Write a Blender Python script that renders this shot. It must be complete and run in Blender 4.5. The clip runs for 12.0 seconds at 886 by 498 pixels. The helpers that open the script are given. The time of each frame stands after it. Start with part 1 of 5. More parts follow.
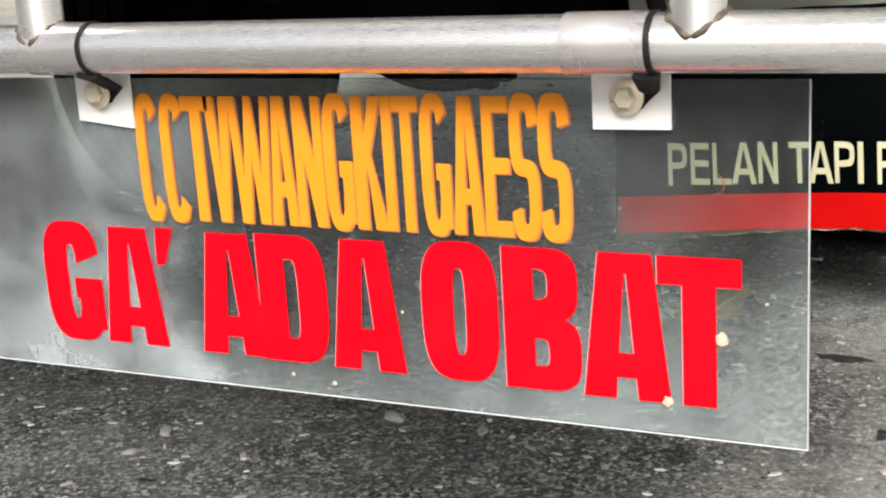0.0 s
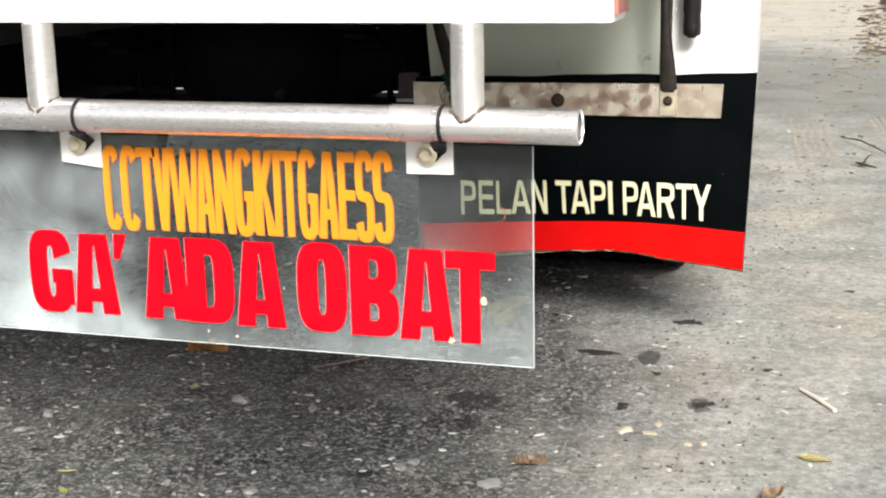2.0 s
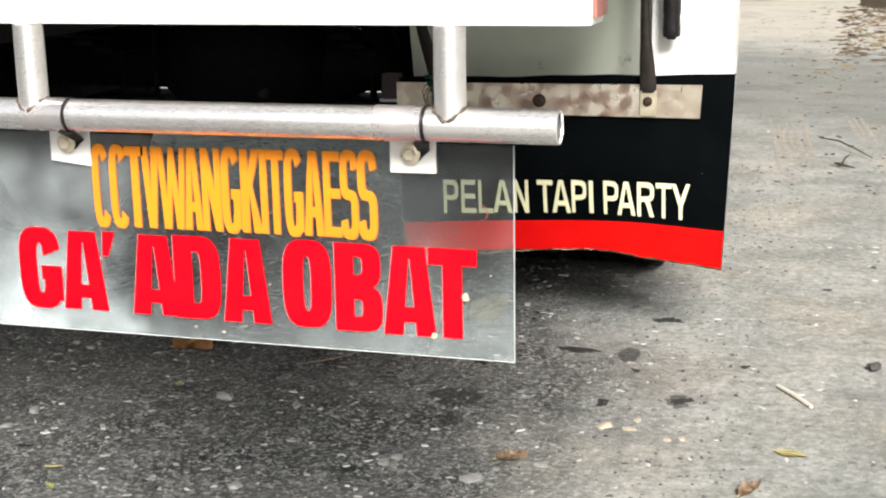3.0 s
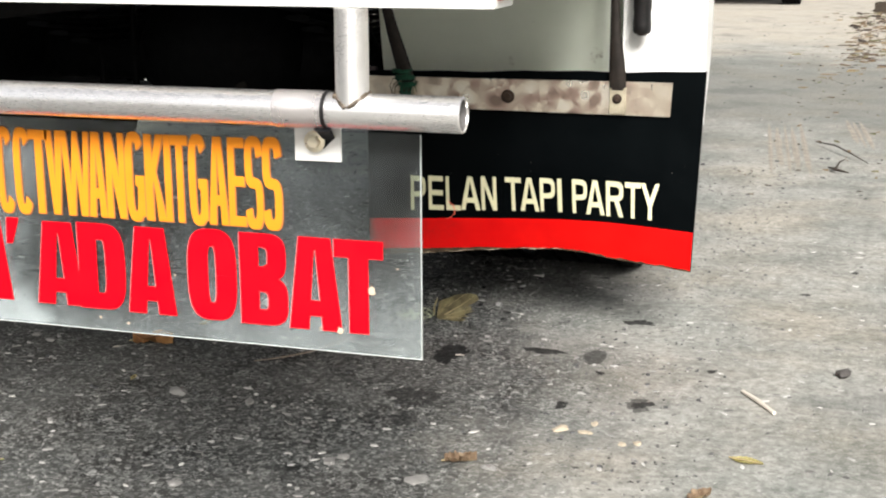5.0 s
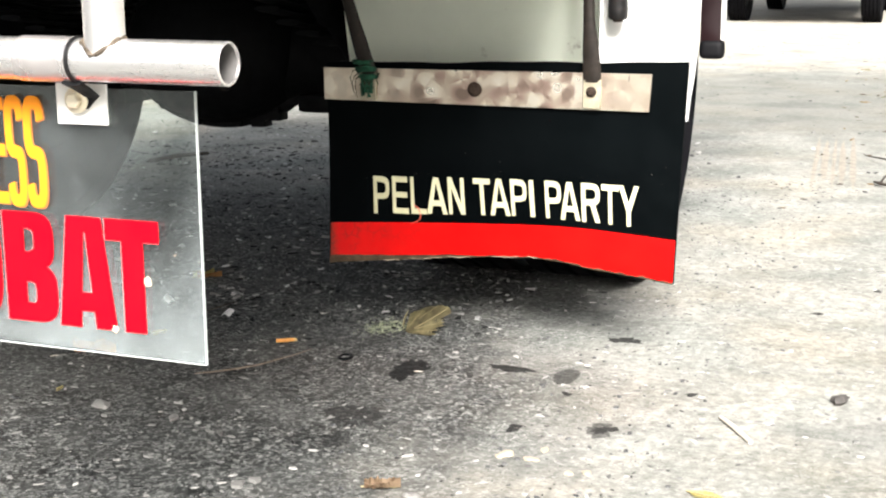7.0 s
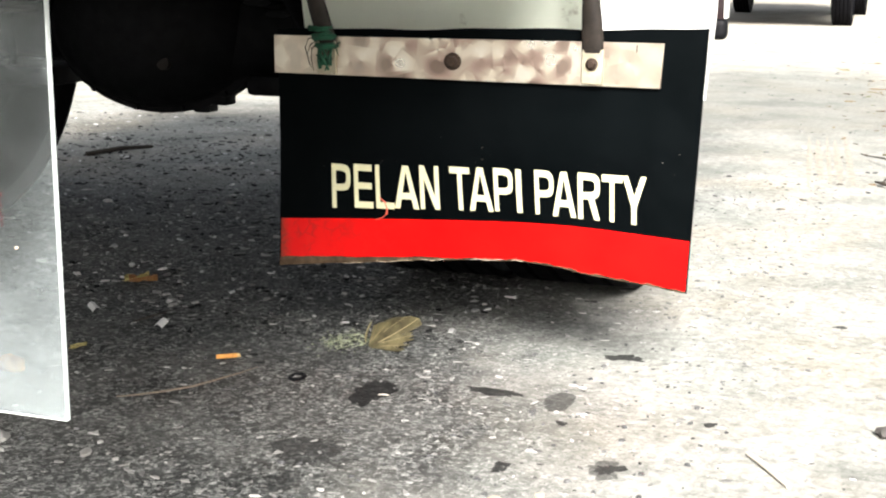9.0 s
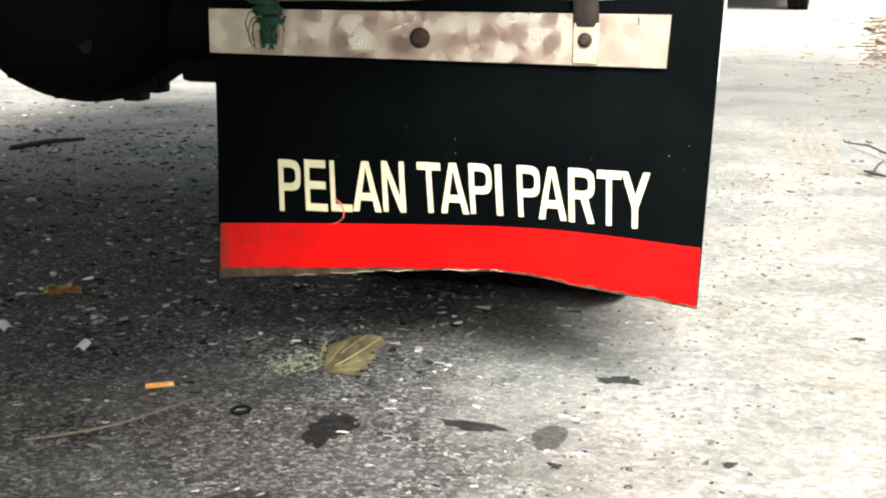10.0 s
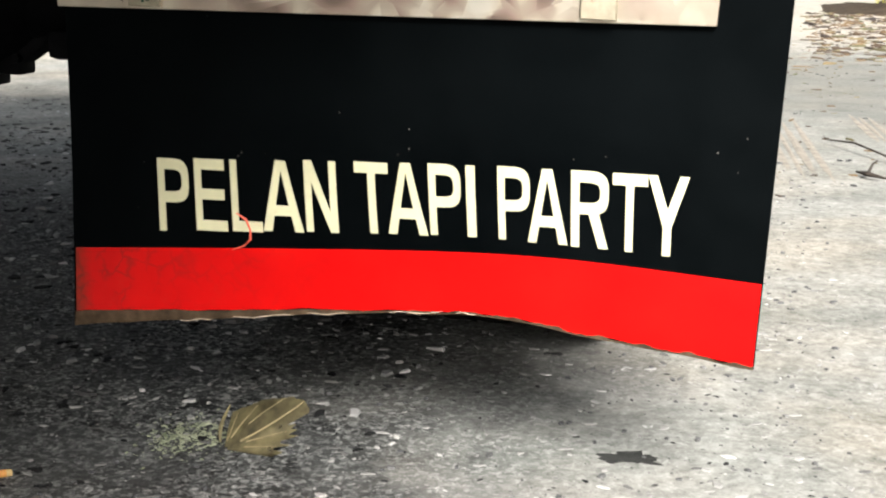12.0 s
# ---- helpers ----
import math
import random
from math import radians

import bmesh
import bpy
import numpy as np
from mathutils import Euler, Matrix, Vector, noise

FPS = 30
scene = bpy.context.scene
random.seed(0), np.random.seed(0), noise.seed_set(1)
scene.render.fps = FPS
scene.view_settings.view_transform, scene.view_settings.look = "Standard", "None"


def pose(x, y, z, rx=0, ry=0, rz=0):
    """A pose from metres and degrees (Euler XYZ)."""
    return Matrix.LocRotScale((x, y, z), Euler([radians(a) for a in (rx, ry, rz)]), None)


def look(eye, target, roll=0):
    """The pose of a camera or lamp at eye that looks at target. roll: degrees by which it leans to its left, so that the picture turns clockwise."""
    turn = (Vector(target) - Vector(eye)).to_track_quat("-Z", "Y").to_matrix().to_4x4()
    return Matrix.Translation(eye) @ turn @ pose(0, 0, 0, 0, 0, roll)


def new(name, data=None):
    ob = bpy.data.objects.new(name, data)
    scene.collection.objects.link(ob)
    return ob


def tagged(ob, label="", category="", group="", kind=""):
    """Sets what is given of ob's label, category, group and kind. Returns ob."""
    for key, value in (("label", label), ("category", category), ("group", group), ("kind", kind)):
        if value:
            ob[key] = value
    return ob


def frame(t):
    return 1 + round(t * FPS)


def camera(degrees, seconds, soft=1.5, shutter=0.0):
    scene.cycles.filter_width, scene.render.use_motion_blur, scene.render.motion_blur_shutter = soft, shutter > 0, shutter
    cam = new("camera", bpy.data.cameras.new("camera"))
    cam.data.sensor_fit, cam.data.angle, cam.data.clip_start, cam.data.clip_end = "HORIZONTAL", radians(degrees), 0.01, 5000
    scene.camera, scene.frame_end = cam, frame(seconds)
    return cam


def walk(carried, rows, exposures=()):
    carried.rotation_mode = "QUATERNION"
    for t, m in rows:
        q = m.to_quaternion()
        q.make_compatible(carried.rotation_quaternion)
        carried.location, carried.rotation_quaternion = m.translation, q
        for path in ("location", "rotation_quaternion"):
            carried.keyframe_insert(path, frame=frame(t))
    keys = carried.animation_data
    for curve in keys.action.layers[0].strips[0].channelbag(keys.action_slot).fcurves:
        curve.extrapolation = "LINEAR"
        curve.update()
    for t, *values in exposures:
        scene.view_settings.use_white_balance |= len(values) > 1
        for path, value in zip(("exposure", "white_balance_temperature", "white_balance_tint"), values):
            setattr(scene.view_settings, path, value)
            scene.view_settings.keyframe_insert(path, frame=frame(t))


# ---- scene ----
SECONDS = 12.0
PATH = [
    (0, (0.1960, 0.3268, 0.8173), (-0.6547, 2.0656, 0.3145), -3.57),
    (0.5, (0.2565, 0.1985, 0.8388), (-0.5284, 1.9745, 0.3594), -2.79),
    (1, (0.3085, 0.0497, 0.8702), (-0.4007, 1.8608, 0.4046), -2.08),
    (1.5, (0.3388, -0.0854, 0.8989), (-0.2950, 1.7548, 0.4384), -1.59),
    (2, (0.3653, -0.1875, 0.9226), (-0.2186, 1.6674, 0.4551), -1.24),
    (2.5, (0.3729, -0.2228, 0.9288), (-0.1912, 1.6378, 0.4599), -1.16),
    (4.5, (0.4192, -0.1672, 0.9133), (-0.1447, 1.6943, 0.4474), -0.60),
    (5, (0.4702, -0.1370, 0.9047), (-0.1142, 1.7181, 0.4388), -0.20),
    (5.5, (0.5113, -0.0896, 0.8904), (-0.0910, 1.7603, 0.4264), 0.17),
    (6, (0.5570, -0.0291, 0.8681), (-0.0733, 1.8139, 0.4139), 0.22),
    (6.5, (0.5952, 0.0596, 0.8414), (-0.0670, 1.8941, 0.3987), 0.11),
    (7, (0.6415, 0.1691, 0.8135), (-0.0683, 1.9885, 0.3820), -0.30),
    (9, (0.4746, 0.5396, 0.7161), (-0.1785, 2.3819, 0.2926), 0.45),
    (9.5, (0.3740, 0.6772, 0.6917), (-0.2133, 2.5406, 0.2640), 0.49),
    (10, (0.3373, 0.8509, 0.6735), (-0.2448, 2.7132, 0.2341), 0.31),
    (10.5, (0.2756, 0.9889, 0.6467), (-0.2691, 2.8625, 0.2072), 0.50),
    (11, (0.2206, 1.1214, 0.6221), (-0.2895, 3.0047, 0.1827), 0.66),
    (11.5, (0.1749, 1.2585, 0.5988), (-0.3108, 3.1483, 0.1595), 0.74),
    (12, (0.1389, 1.3908, 0.5822), (-0.3318, 3.2844, 0.1431), 0.83),
]
cam = camera(36.0, SECONDS, soft=2.1)
walk(cam, [(t, look(eye, target, roll)) for t, eye, target, roll in PATH],
     exposures=[(0, 0.98), (1.5, 1.2), (2.5, 1.25), (5.0, 1.22), (6.0, 1.48), (7.0, 2.0), (9.0, 2.2), (10.5, 1.92), (12.0, 1.68)])

# ---- light: bright hazy daylight from the truck's right, behind the camera ----
SUN_TURN, SUN_HEIGHT = radians(158), radians(36)
world = bpy.data.worlds.new("sky")
scene.world = world
world.use_nodes = True
wn = world.node_tree
wn.nodes.clear()
sky = wn.nodes.new("ShaderNodeTexSky")
sky.sky_type, sky.sun_disc = "NISHITA", False
sky.sun_elevation, sky.sun_rotation = SUN_HEIGHT, SUN_TURN
sky.air_density, sky.dust_density, sky.ozone_density = 1.0, 5.0, 1.0
bg = wn.nodes.new("ShaderNodeBackground")
bg.inputs["Strength"].default_value = 0.06
wout = wn.nodes.new("ShaderNodeOutputWorld")
haze = wn.nodes.new("ShaderNodeHueSaturation")
haze.inputs["Saturation"].default_value = 0.35
wn.links.new(sky.outputs[0], haze.inputs["Color"])
wn.links.new(haze.outputs[0], bg.inputs[0])
wn.links.new(bg.outputs[0], wout.inputs[0])

sun = new("sun", bpy.data.lights.new("sun", "SUN"))
sun.data.energy, sun.data.angle, sun.data.color = 4.0, radians(22), (1.0, 0.97, 0.95)
sun_way = Vector((math.sin(SUN_TURN) * math.cos(SUN_HEIGHT), math.cos(SUN_TURN) * math.cos(SUN_HEIGHT), math.sin(SUN_HEIGHT)))
sun.matrix_world = look(sun_way * 30, (0, 0, 0))


# ---- materials ----
class Mat:
    """A node material with a Principled shader and small helpers."""

    def __init__(self, name, rough=0.5, metal=0.0, color=(0.5, 0.5, 0.5)):
        self.m = bpy.data.materials.new(name)
        self.m.use_nodes = True
        self.t = self.m.node_tree
        self.b = self.t.nodes["Principled BSDF"]
        self.set("Roughness", rough)
        self.set("Metallic", metal)
        self.set("Base Color", (*color, 1))
        self.pos = self.t.nodes.new("ShaderNodeTexCoord").outputs["Object"]

    def set(self, key, value):
        if isinstance(value, bpy.types.NodeSocket):
            self.t.links.new(value, self.b.inputs[key])
        else:
            self.b.inputs[key].default_value = value

    def node(self, kind, **values):
        n = self.t.nodes.new(kind)
        for key, value in values.items():
            key = key.replace("_", " ")
            if isinstance(value, bpy.types.NodeSocket):
                self.t.links.new(value, n.inputs[key])
            else:
                n.inputs[key].default_value = value
        return n

    def world_pos(self):
        self.pos = self.t.nodes.new("ShaderNodeNewGeometry").outputs["Position"]

    def stretch(self, sx, sy, sz):
        n = self.node("ShaderNodeMapping", Vector=self.pos)
        n.inputs["Scale"].default_value = (sx, sy, sz)
        return n.outputs[0]

    def noise(self, scale, detail=4.0, rough=0.6, vector=None):
        return self.node("ShaderNodeTexNoise", Vector=vector or self.pos, Scale=scale, Detail=detail, Roughness=rough).outputs["Fac"]

    def cells(self, scale, what="Color", feature="F1", vector=None):
        n = self.node("ShaderNodeTexVoronoi", Vector=vector or self.pos, Scale=scale)
        n.feature = feature
        return n.outputs[what]

    def ramp(self, fac, *stops):
        n = self.node("ShaderNodeValToRGB", Fac=fac)
        e = n.color_ramp.elements
        while len(e) < len(stops):
            e.new(0.5)
        for el, (at, c) in zip(e, stops):
            el.position = at
            el.color = (*c, 1) if isinstance(c, tuple) else (c, c, c, 1)
        return n.outputs[0]

    def mix(self, fac, a, b, kind="MIX"):
        n = self.t.nodes.new("ShaderNodeMix")
        n.data_type, n.blend_type = "RGBA", kind
        for sock, value in ((n.inputs[0], fac), (n.inputs[6], a), (n.inputs[7], b)):
            if isinstance(value, bpy.types.NodeSocket):
                self.t.links.new(value, sock)
            elif isinstance(value, tuple):
                sock.default_value = (*value, 1)
            else:
                sock.default_value = value
        return n.outputs[2]

    def math(self, op, a, b=0.0):
        n = self.t.nodes.new("ShaderNodeMath")
        n.operation = op
        for sock, value in zip(n.inputs, (a, b)):
            if isinstance(value, bpy.types.NodeSocket):
                self.t.links.new(value, sock)
            else:
                sock.default_value = value
        return n.outputs[0]

    def bump(self, height, strength=0.3, dist=0.002):
        n = self.node("ShaderNodeBump", Height=height, Strength=strength, Distance=dist)
        self.set("Normal", n.outputs[0])


def worn(name, color, rough=0.5, metal=0.0, vary=0.25, scale=14.0, spots=0.0, spot_color=(0.05, 0.04, 0.03), bump=0.15, fine=220.0, shine=0.5):
    """A paint, metal or plastic with patchy tone, fine grain and small stains."""
    m = Mat(name, rough, metal, color)
    dark = tuple(c * (1 - vary) for c in color)
    light = tuple(min(1, c * (1 + 0.6 * vary)) for c in color)
    base = m.ramp(m.noise(scale, 5), (0.3, dark), (0.7, light))
    if spots:
        hit = m.ramp(m.noise(scale * 3.1, 6, 0.7), (0.66 - spots * 0.2, 0.0), (0.74 - spots * 0.15, 1.0))
        base = m.mix(m.math("MULTIPLY", hit, 0.75), base, spot_color)
    m.set("Base Color", base)
    m.set("Specular IOR Level", shine)
    m.set("Roughness", m.ramp(m.noise(scale * 2.3, 4), (0.3, max(0.02, rough - 0.1)), (0.7, min(1, rough + 0.15))))
    if bump:
        m.bump(m.noise(fine, 3), bump, 0.001)
    return m.m


def asphalt_material(name="old_asphalt", soak=0.0):
    """Old asphalt: black binder with close-set grey shards, dull patches, and pale dust painted brighter where open
    ground is lit; soak darkens it with oil.
    """
    m = Mat(name, 0.85)
    m.world_pos()
    warp = m.noise(2.6, 5)
    jig = m.node("ShaderNodeTexNoise", Vector=m.pos, Scale=110.0, Detail=3.0).outputs["Color"]
    bent = m.node("ShaderNodeVectorMath")
    bent.operation = "MULTIPLY_ADD"
    m.t.links.new(jig, bent.inputs[0])
    bent.inputs[1].default_value = (0.012, 0.012, 0.0)
    m.t.links.new(m.pos, bent.inputs[2])
    bent = bent.outputs[0]
    coarse = m.node("ShaderNodeSeparateColor", Color=m.cells(150, vector=bent)).outputs[0]
    fine = m.node("ShaderNodeSeparateColor", Color=m.cells(310, vector=bent)).outputs[1]
    cloud = m.noise(34, 6, 0.75)
    grey = m.math("ADD", m.math("ADD", m.math("MULTIPLY", coarse, 0.5), m.math("MULTIPLY", fine, 0.3)), m.math("MULTIPLY", cloud, 0.35))
    base = m.ramp(grey, (0.4, (0.006, 0.0066, 0.0062)), (0.54, (0.034, 0.036, 0.0345)), (0.67, (0.1, 0.103, 0.097)), (0.82, (0.21, 0.212, 0.2)), (0.95, (0.42, 0.418, 0.39)))
    base = m.mix(1.0, base, m.ramp(m.noise(13, 5, 0.7), (0.36, 0.5), (0.6, 1.08)), "MULTIPLY")
    base = m.mix(m.ramp(m.noise(5, 6, 0.7), (0.38, 0.0), (0.62, 0.36)), base, m.ramp(m.noise(70, 5, 0.7), (0.3, (0.09, 0.094, 0.088)), (0.7, (0.19, 0.196, 0.182))))
    dust = m.ramp(m.noise(1.1, 6, 0.65), (0.42, 0.0), (0.68, 1.0))
    base = m.mix(m.math("MULTIPLY", dust, 0.2), base, (0.2, 0.185, 0.16))
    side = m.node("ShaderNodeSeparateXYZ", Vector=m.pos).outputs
    # pale dust plus the brightness of lit ground beside the truck, put into the colour
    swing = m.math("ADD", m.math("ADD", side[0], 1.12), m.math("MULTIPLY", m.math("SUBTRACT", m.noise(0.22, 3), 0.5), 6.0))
    lit_dust = m.math("SINE", m.math("MAXIMUM", m.math("MINIMUM", m.math("MULTIPLY", m.math("SUBTRACT", swing, 0.42), 1.43), 1.57), -1.57))
    lit_dust = m.math("ADD", lit_dust, m.math("MULTIPLY", m.math("SUBTRACT", m.noise(1.3, 7, 0.78), 0.5), 2.2))
    lit_dust = m.ramp(lit_dust, (-0.0, 0.0), (0.75, 1.0))
    # beyond the truck the sunlit ground is painted paler too
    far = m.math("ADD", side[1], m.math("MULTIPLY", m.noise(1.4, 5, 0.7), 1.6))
    lit_dust = m.math("MAXIMUM", lit_dust, m.ramp(m.math("DIVIDE", far, 10.0), (0.47, 0.0), (0.58, 1.0)))
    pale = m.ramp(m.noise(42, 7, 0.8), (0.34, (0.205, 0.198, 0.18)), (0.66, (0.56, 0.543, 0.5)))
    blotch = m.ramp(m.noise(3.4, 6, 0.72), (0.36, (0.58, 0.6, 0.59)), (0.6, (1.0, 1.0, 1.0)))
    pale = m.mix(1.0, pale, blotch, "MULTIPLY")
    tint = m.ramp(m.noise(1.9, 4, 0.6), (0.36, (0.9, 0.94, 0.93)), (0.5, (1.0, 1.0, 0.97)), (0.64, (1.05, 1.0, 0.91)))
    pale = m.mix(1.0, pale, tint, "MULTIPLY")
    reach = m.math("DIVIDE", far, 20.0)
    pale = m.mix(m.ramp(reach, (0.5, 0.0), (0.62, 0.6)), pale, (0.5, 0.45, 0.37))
    base = m.mix(m.math("MULTIPLY", lit_dust, m.ramp(reach, (0.25, 0.66), (0.34, 0.75))), base, pale)
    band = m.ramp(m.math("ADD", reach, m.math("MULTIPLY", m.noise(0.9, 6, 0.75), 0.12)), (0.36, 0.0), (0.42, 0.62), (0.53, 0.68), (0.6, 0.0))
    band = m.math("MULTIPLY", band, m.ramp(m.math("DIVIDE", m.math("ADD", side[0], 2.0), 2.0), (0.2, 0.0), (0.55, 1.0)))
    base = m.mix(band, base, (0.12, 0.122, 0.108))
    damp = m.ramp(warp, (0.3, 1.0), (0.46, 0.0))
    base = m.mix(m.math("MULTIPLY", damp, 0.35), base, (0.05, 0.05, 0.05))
    if soak:
        base = m.mix(soak, base, (0.006, 0.006, 0.006))
    m.set("Base Color", base)
    m.set("Specular IOR Level", 0.12)
    m.set("Roughness", m.ramp(m.noise(60, 4), (0.3, 0.7), (0.7, 0.95)))
    h = m.math("ADD", m.math("MULTIPLY", coarse, 0.8), m.math("ADD", m.math("MULTIPLY", fine, 0.25), m.math("MULTIPLY", cloud, 0.8)))
    h = m.math("MULTIPLY", h, m.math("SUBTRACT", 1.0, m.math("MULTIPLY", lit_dust, 0.6)))
    m.bump(h, 0.7, 0.003)
    return m.m


def chip_material():
    m = Mat("stone_chips", 0.8)
    r = m.t.nodes.new("ShaderNodeNewGeometry").outputs["Random Per Island"]
    m.set("Specular IOR Level", 0.15)
    base = m.ramp(r, (0.0, (0.008, 0.008, 0.009)), (0.5, (0.04, 0.04, 0.038)), (0.85, (0.12, 0.118, 0.11)), (0.95, (0.26, 0.25, 0.23)), (1.0, (0.45, 0.44, 0.4)))
    m.world_pos()
    m.set("Base Color", m.mix(0.35, base, m.ramp(m.noise(300, 3), (0.3, 0.02), (0.7, 0.22))))
    m.bump(m.noise(500, 3), 0.3, 0.001)
    return m.m


def shard_material(name, low, high):
    """Loose chips, each of its own tone between two greys."""
    m = Mat(name, 0.85)
    r = m.t.nodes.new("ShaderNodeNewGeometry").outputs["Random Per Island"]
    m.set("Specular IOR Level", 0.15)
    m.set("Base Color", m.ramp(r, (0.0, low), (0.8, tuple((a + b) / 2 for a, b in zip(low, high))), (1.0, high)))
    m.bump(m.noise(400, 3), 0.3, 0.001)
    return m.m


def steel_material():
    """Polished stainless tube with drawn grain and smudges."""
    m = Mat("stainless_steel", 0.2, 0.93, (0.72, 0.7, 0.67))
    grain = m.noise(60, 3, vector=m.stretch(1.5, 40, 40))
    smudge = m.noise(9, 6, 0.7)
    m.set("Base Color", m.ramp(smudge, (0.3, (0.9, 0.875, 0.85)), (0.65, (0.97, 0.955, 0.935))))
    m.set("Roughness", m.math("ADD", m.ramp(grain, (0.3, 0.25), (0.7, 0.31)), m.ramp(smudge, (0.5, 0.0), (0.75, 0.04))))
    return m.m


def strip_material():
    """Cream-toned aluminium strip with overlapping engine-turned swirls, pinkish grey along its middle."""
    m = Mat("burnished_aluminium", 0.35, 0.85, (0.8, 0.76, 0.68))
    x = m.node("ShaderNodeSeparateXYZ", Vector=m.pos).outputs[0]

    def swirls(scale, shift):
        at = m.node("ShaderNodeMapping", Vector=m.pos)
        at.inputs["Location"].default_value = shift
        n = m.node("ShaderNodeTexVoronoi", Vector=at.outputs[0], Scale=scale, Randomness=0.75)
        away = m.node("ShaderNodeVectorMath")
        away.operation = "SUBTRACT"
        m.t.links.new(at.outputs[0], away.inputs[0])
        m.t.links.new(n.outputs["Position"], away.inputs[1])
        q = m.node("ShaderNodeSeparateXYZ", Vector=away.outputs[0]).outputs
        turn = m.math("ADD", m.math("ARCTAN2", q[2], q[0]), m.math("MULTIPLY", m.node("ShaderNodeSeparateColor", Color=n.outputs["Color"]).outputs[0], 6.28))
        fade = m.ramp(n.outputs["Distance"], (0.42, 1.0), (0.78, 0.1))
        return m.math("MULTIPLY", m.math("SINE", turn), fade)

    mark = m.math("ADD", m.math("MULTIPLY", swirls(19, (0, 0, 0)), 0.36), m.math("MULTIPLY", swirls(23, (0.31, 0.0, 0.17)), 0.3))
    mark = m.math("ADD", mark, m.math("ADD", m.math("MULTIPLY", m.noise(14, 2), 0.5), 0.25))
    away = m.math("ABSOLUTE", m.math("SUBTRACT", x, 0.36))
    where = m.ramp(m.math("ADD", away, m.math("MULTIPLY", m.noise(12, 3), 0.16)), (0.2, 1.0), (0.38, 0.3))
    plain = m.ramp(m.noise(16, 4, 0.6), (0.3, (0.47, 0.4, 0.3)), (0.7, (0.66, 0.6, 0.49)))
    scale = m.ramp(mark, (0.12, (0.25, 0.185, 0.15)), (0.36, (0.45, 0.325, 0.265)), (0.55, (0.58, 0.49, 0.39)), (0.64, (0.74, 0.66, 0.54)), (0.85, (0.86, 0.8, 0.69)))
    m.set("Base Color", m.mix(where, plain, scale))
    m.set("Roughness", m.ramp(mark, (0.0, 0.42), (1.0, 0.27)))
    m.bump(m.math("ADD", m.math("MULTIPLY", mark, 0.4), m.math("MULTIPLY", m.noise(400, 2), 0.2)), 0.12, 0.001)
    return m.m


def acrylic_material():
    """Clear, scuffed acrylic: see-through, a thin milky film of dust, scratches and painted sky reflection, and a
    glossy face.
    """
    m = Mat("clear_acrylic", 0.05)
    t = m.t
    clear = m.node("ShaderNodeBsdfTransparent", Color=(0.86, 0.9, 0.88, 1))
    film = m.node("ShaderNodeBsdfDiffuse", Color=(0.6, 0.655, 0.665, 1))
    gloss = m.node("ShaderNodeBsdfGlossy", Color=(1, 1, 1, 1), Roughness=0.06)
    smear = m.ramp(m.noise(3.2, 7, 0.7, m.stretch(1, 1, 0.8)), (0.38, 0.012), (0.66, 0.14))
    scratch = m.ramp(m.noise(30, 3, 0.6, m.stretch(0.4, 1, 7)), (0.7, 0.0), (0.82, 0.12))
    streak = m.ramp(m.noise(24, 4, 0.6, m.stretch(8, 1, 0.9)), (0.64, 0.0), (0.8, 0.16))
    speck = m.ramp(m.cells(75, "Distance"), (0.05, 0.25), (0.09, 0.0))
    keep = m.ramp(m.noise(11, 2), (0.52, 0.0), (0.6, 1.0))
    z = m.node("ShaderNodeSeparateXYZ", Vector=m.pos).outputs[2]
    # film thickens downwards: reflected sky and ground painted into the haze
    low_sheen = m.ramp(m.math("ADD", z, m.math("MULTIPLY", m.noise(5, 4), 0.12)), (0.5, 1.5), (0.66, 0.4))
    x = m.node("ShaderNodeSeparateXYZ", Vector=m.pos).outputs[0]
    # left end milkier: some dust, some reflected sky painted in
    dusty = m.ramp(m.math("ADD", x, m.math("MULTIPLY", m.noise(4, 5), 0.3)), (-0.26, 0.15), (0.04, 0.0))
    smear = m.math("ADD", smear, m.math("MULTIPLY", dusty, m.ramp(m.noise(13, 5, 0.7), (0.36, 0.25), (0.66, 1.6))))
    haze = m.math("ADD", m.math("ADD", m.math("MULTIPLY", smear, low_sheen), m.math("ADD", scratch, streak)), m.math("MULTIPLY", speck, keep))
    body = t.nodes.new("ShaderNodeMixShader")
    t.links.new(haze, body.inputs[0])
    t.links.new(clear.outputs[0], body.inputs[1])
    t.links.new(film.outputs[0], body.inputs[2])
    fres = m.node("ShaderNodeFresnel", IOR=1.49)
    top = t.nodes.new("ShaderNodeMixShader")
    t.links.new(fres.outputs[0], top.inputs[0])
    t.links.new(body.outputs[0], top.inputs[1])
    t.links.new(gloss.outputs[0], top.inputs[2])
    t.links.new(top.outputs[0], t.nodes["Material Output"].inputs["Surface"])
    return m.m


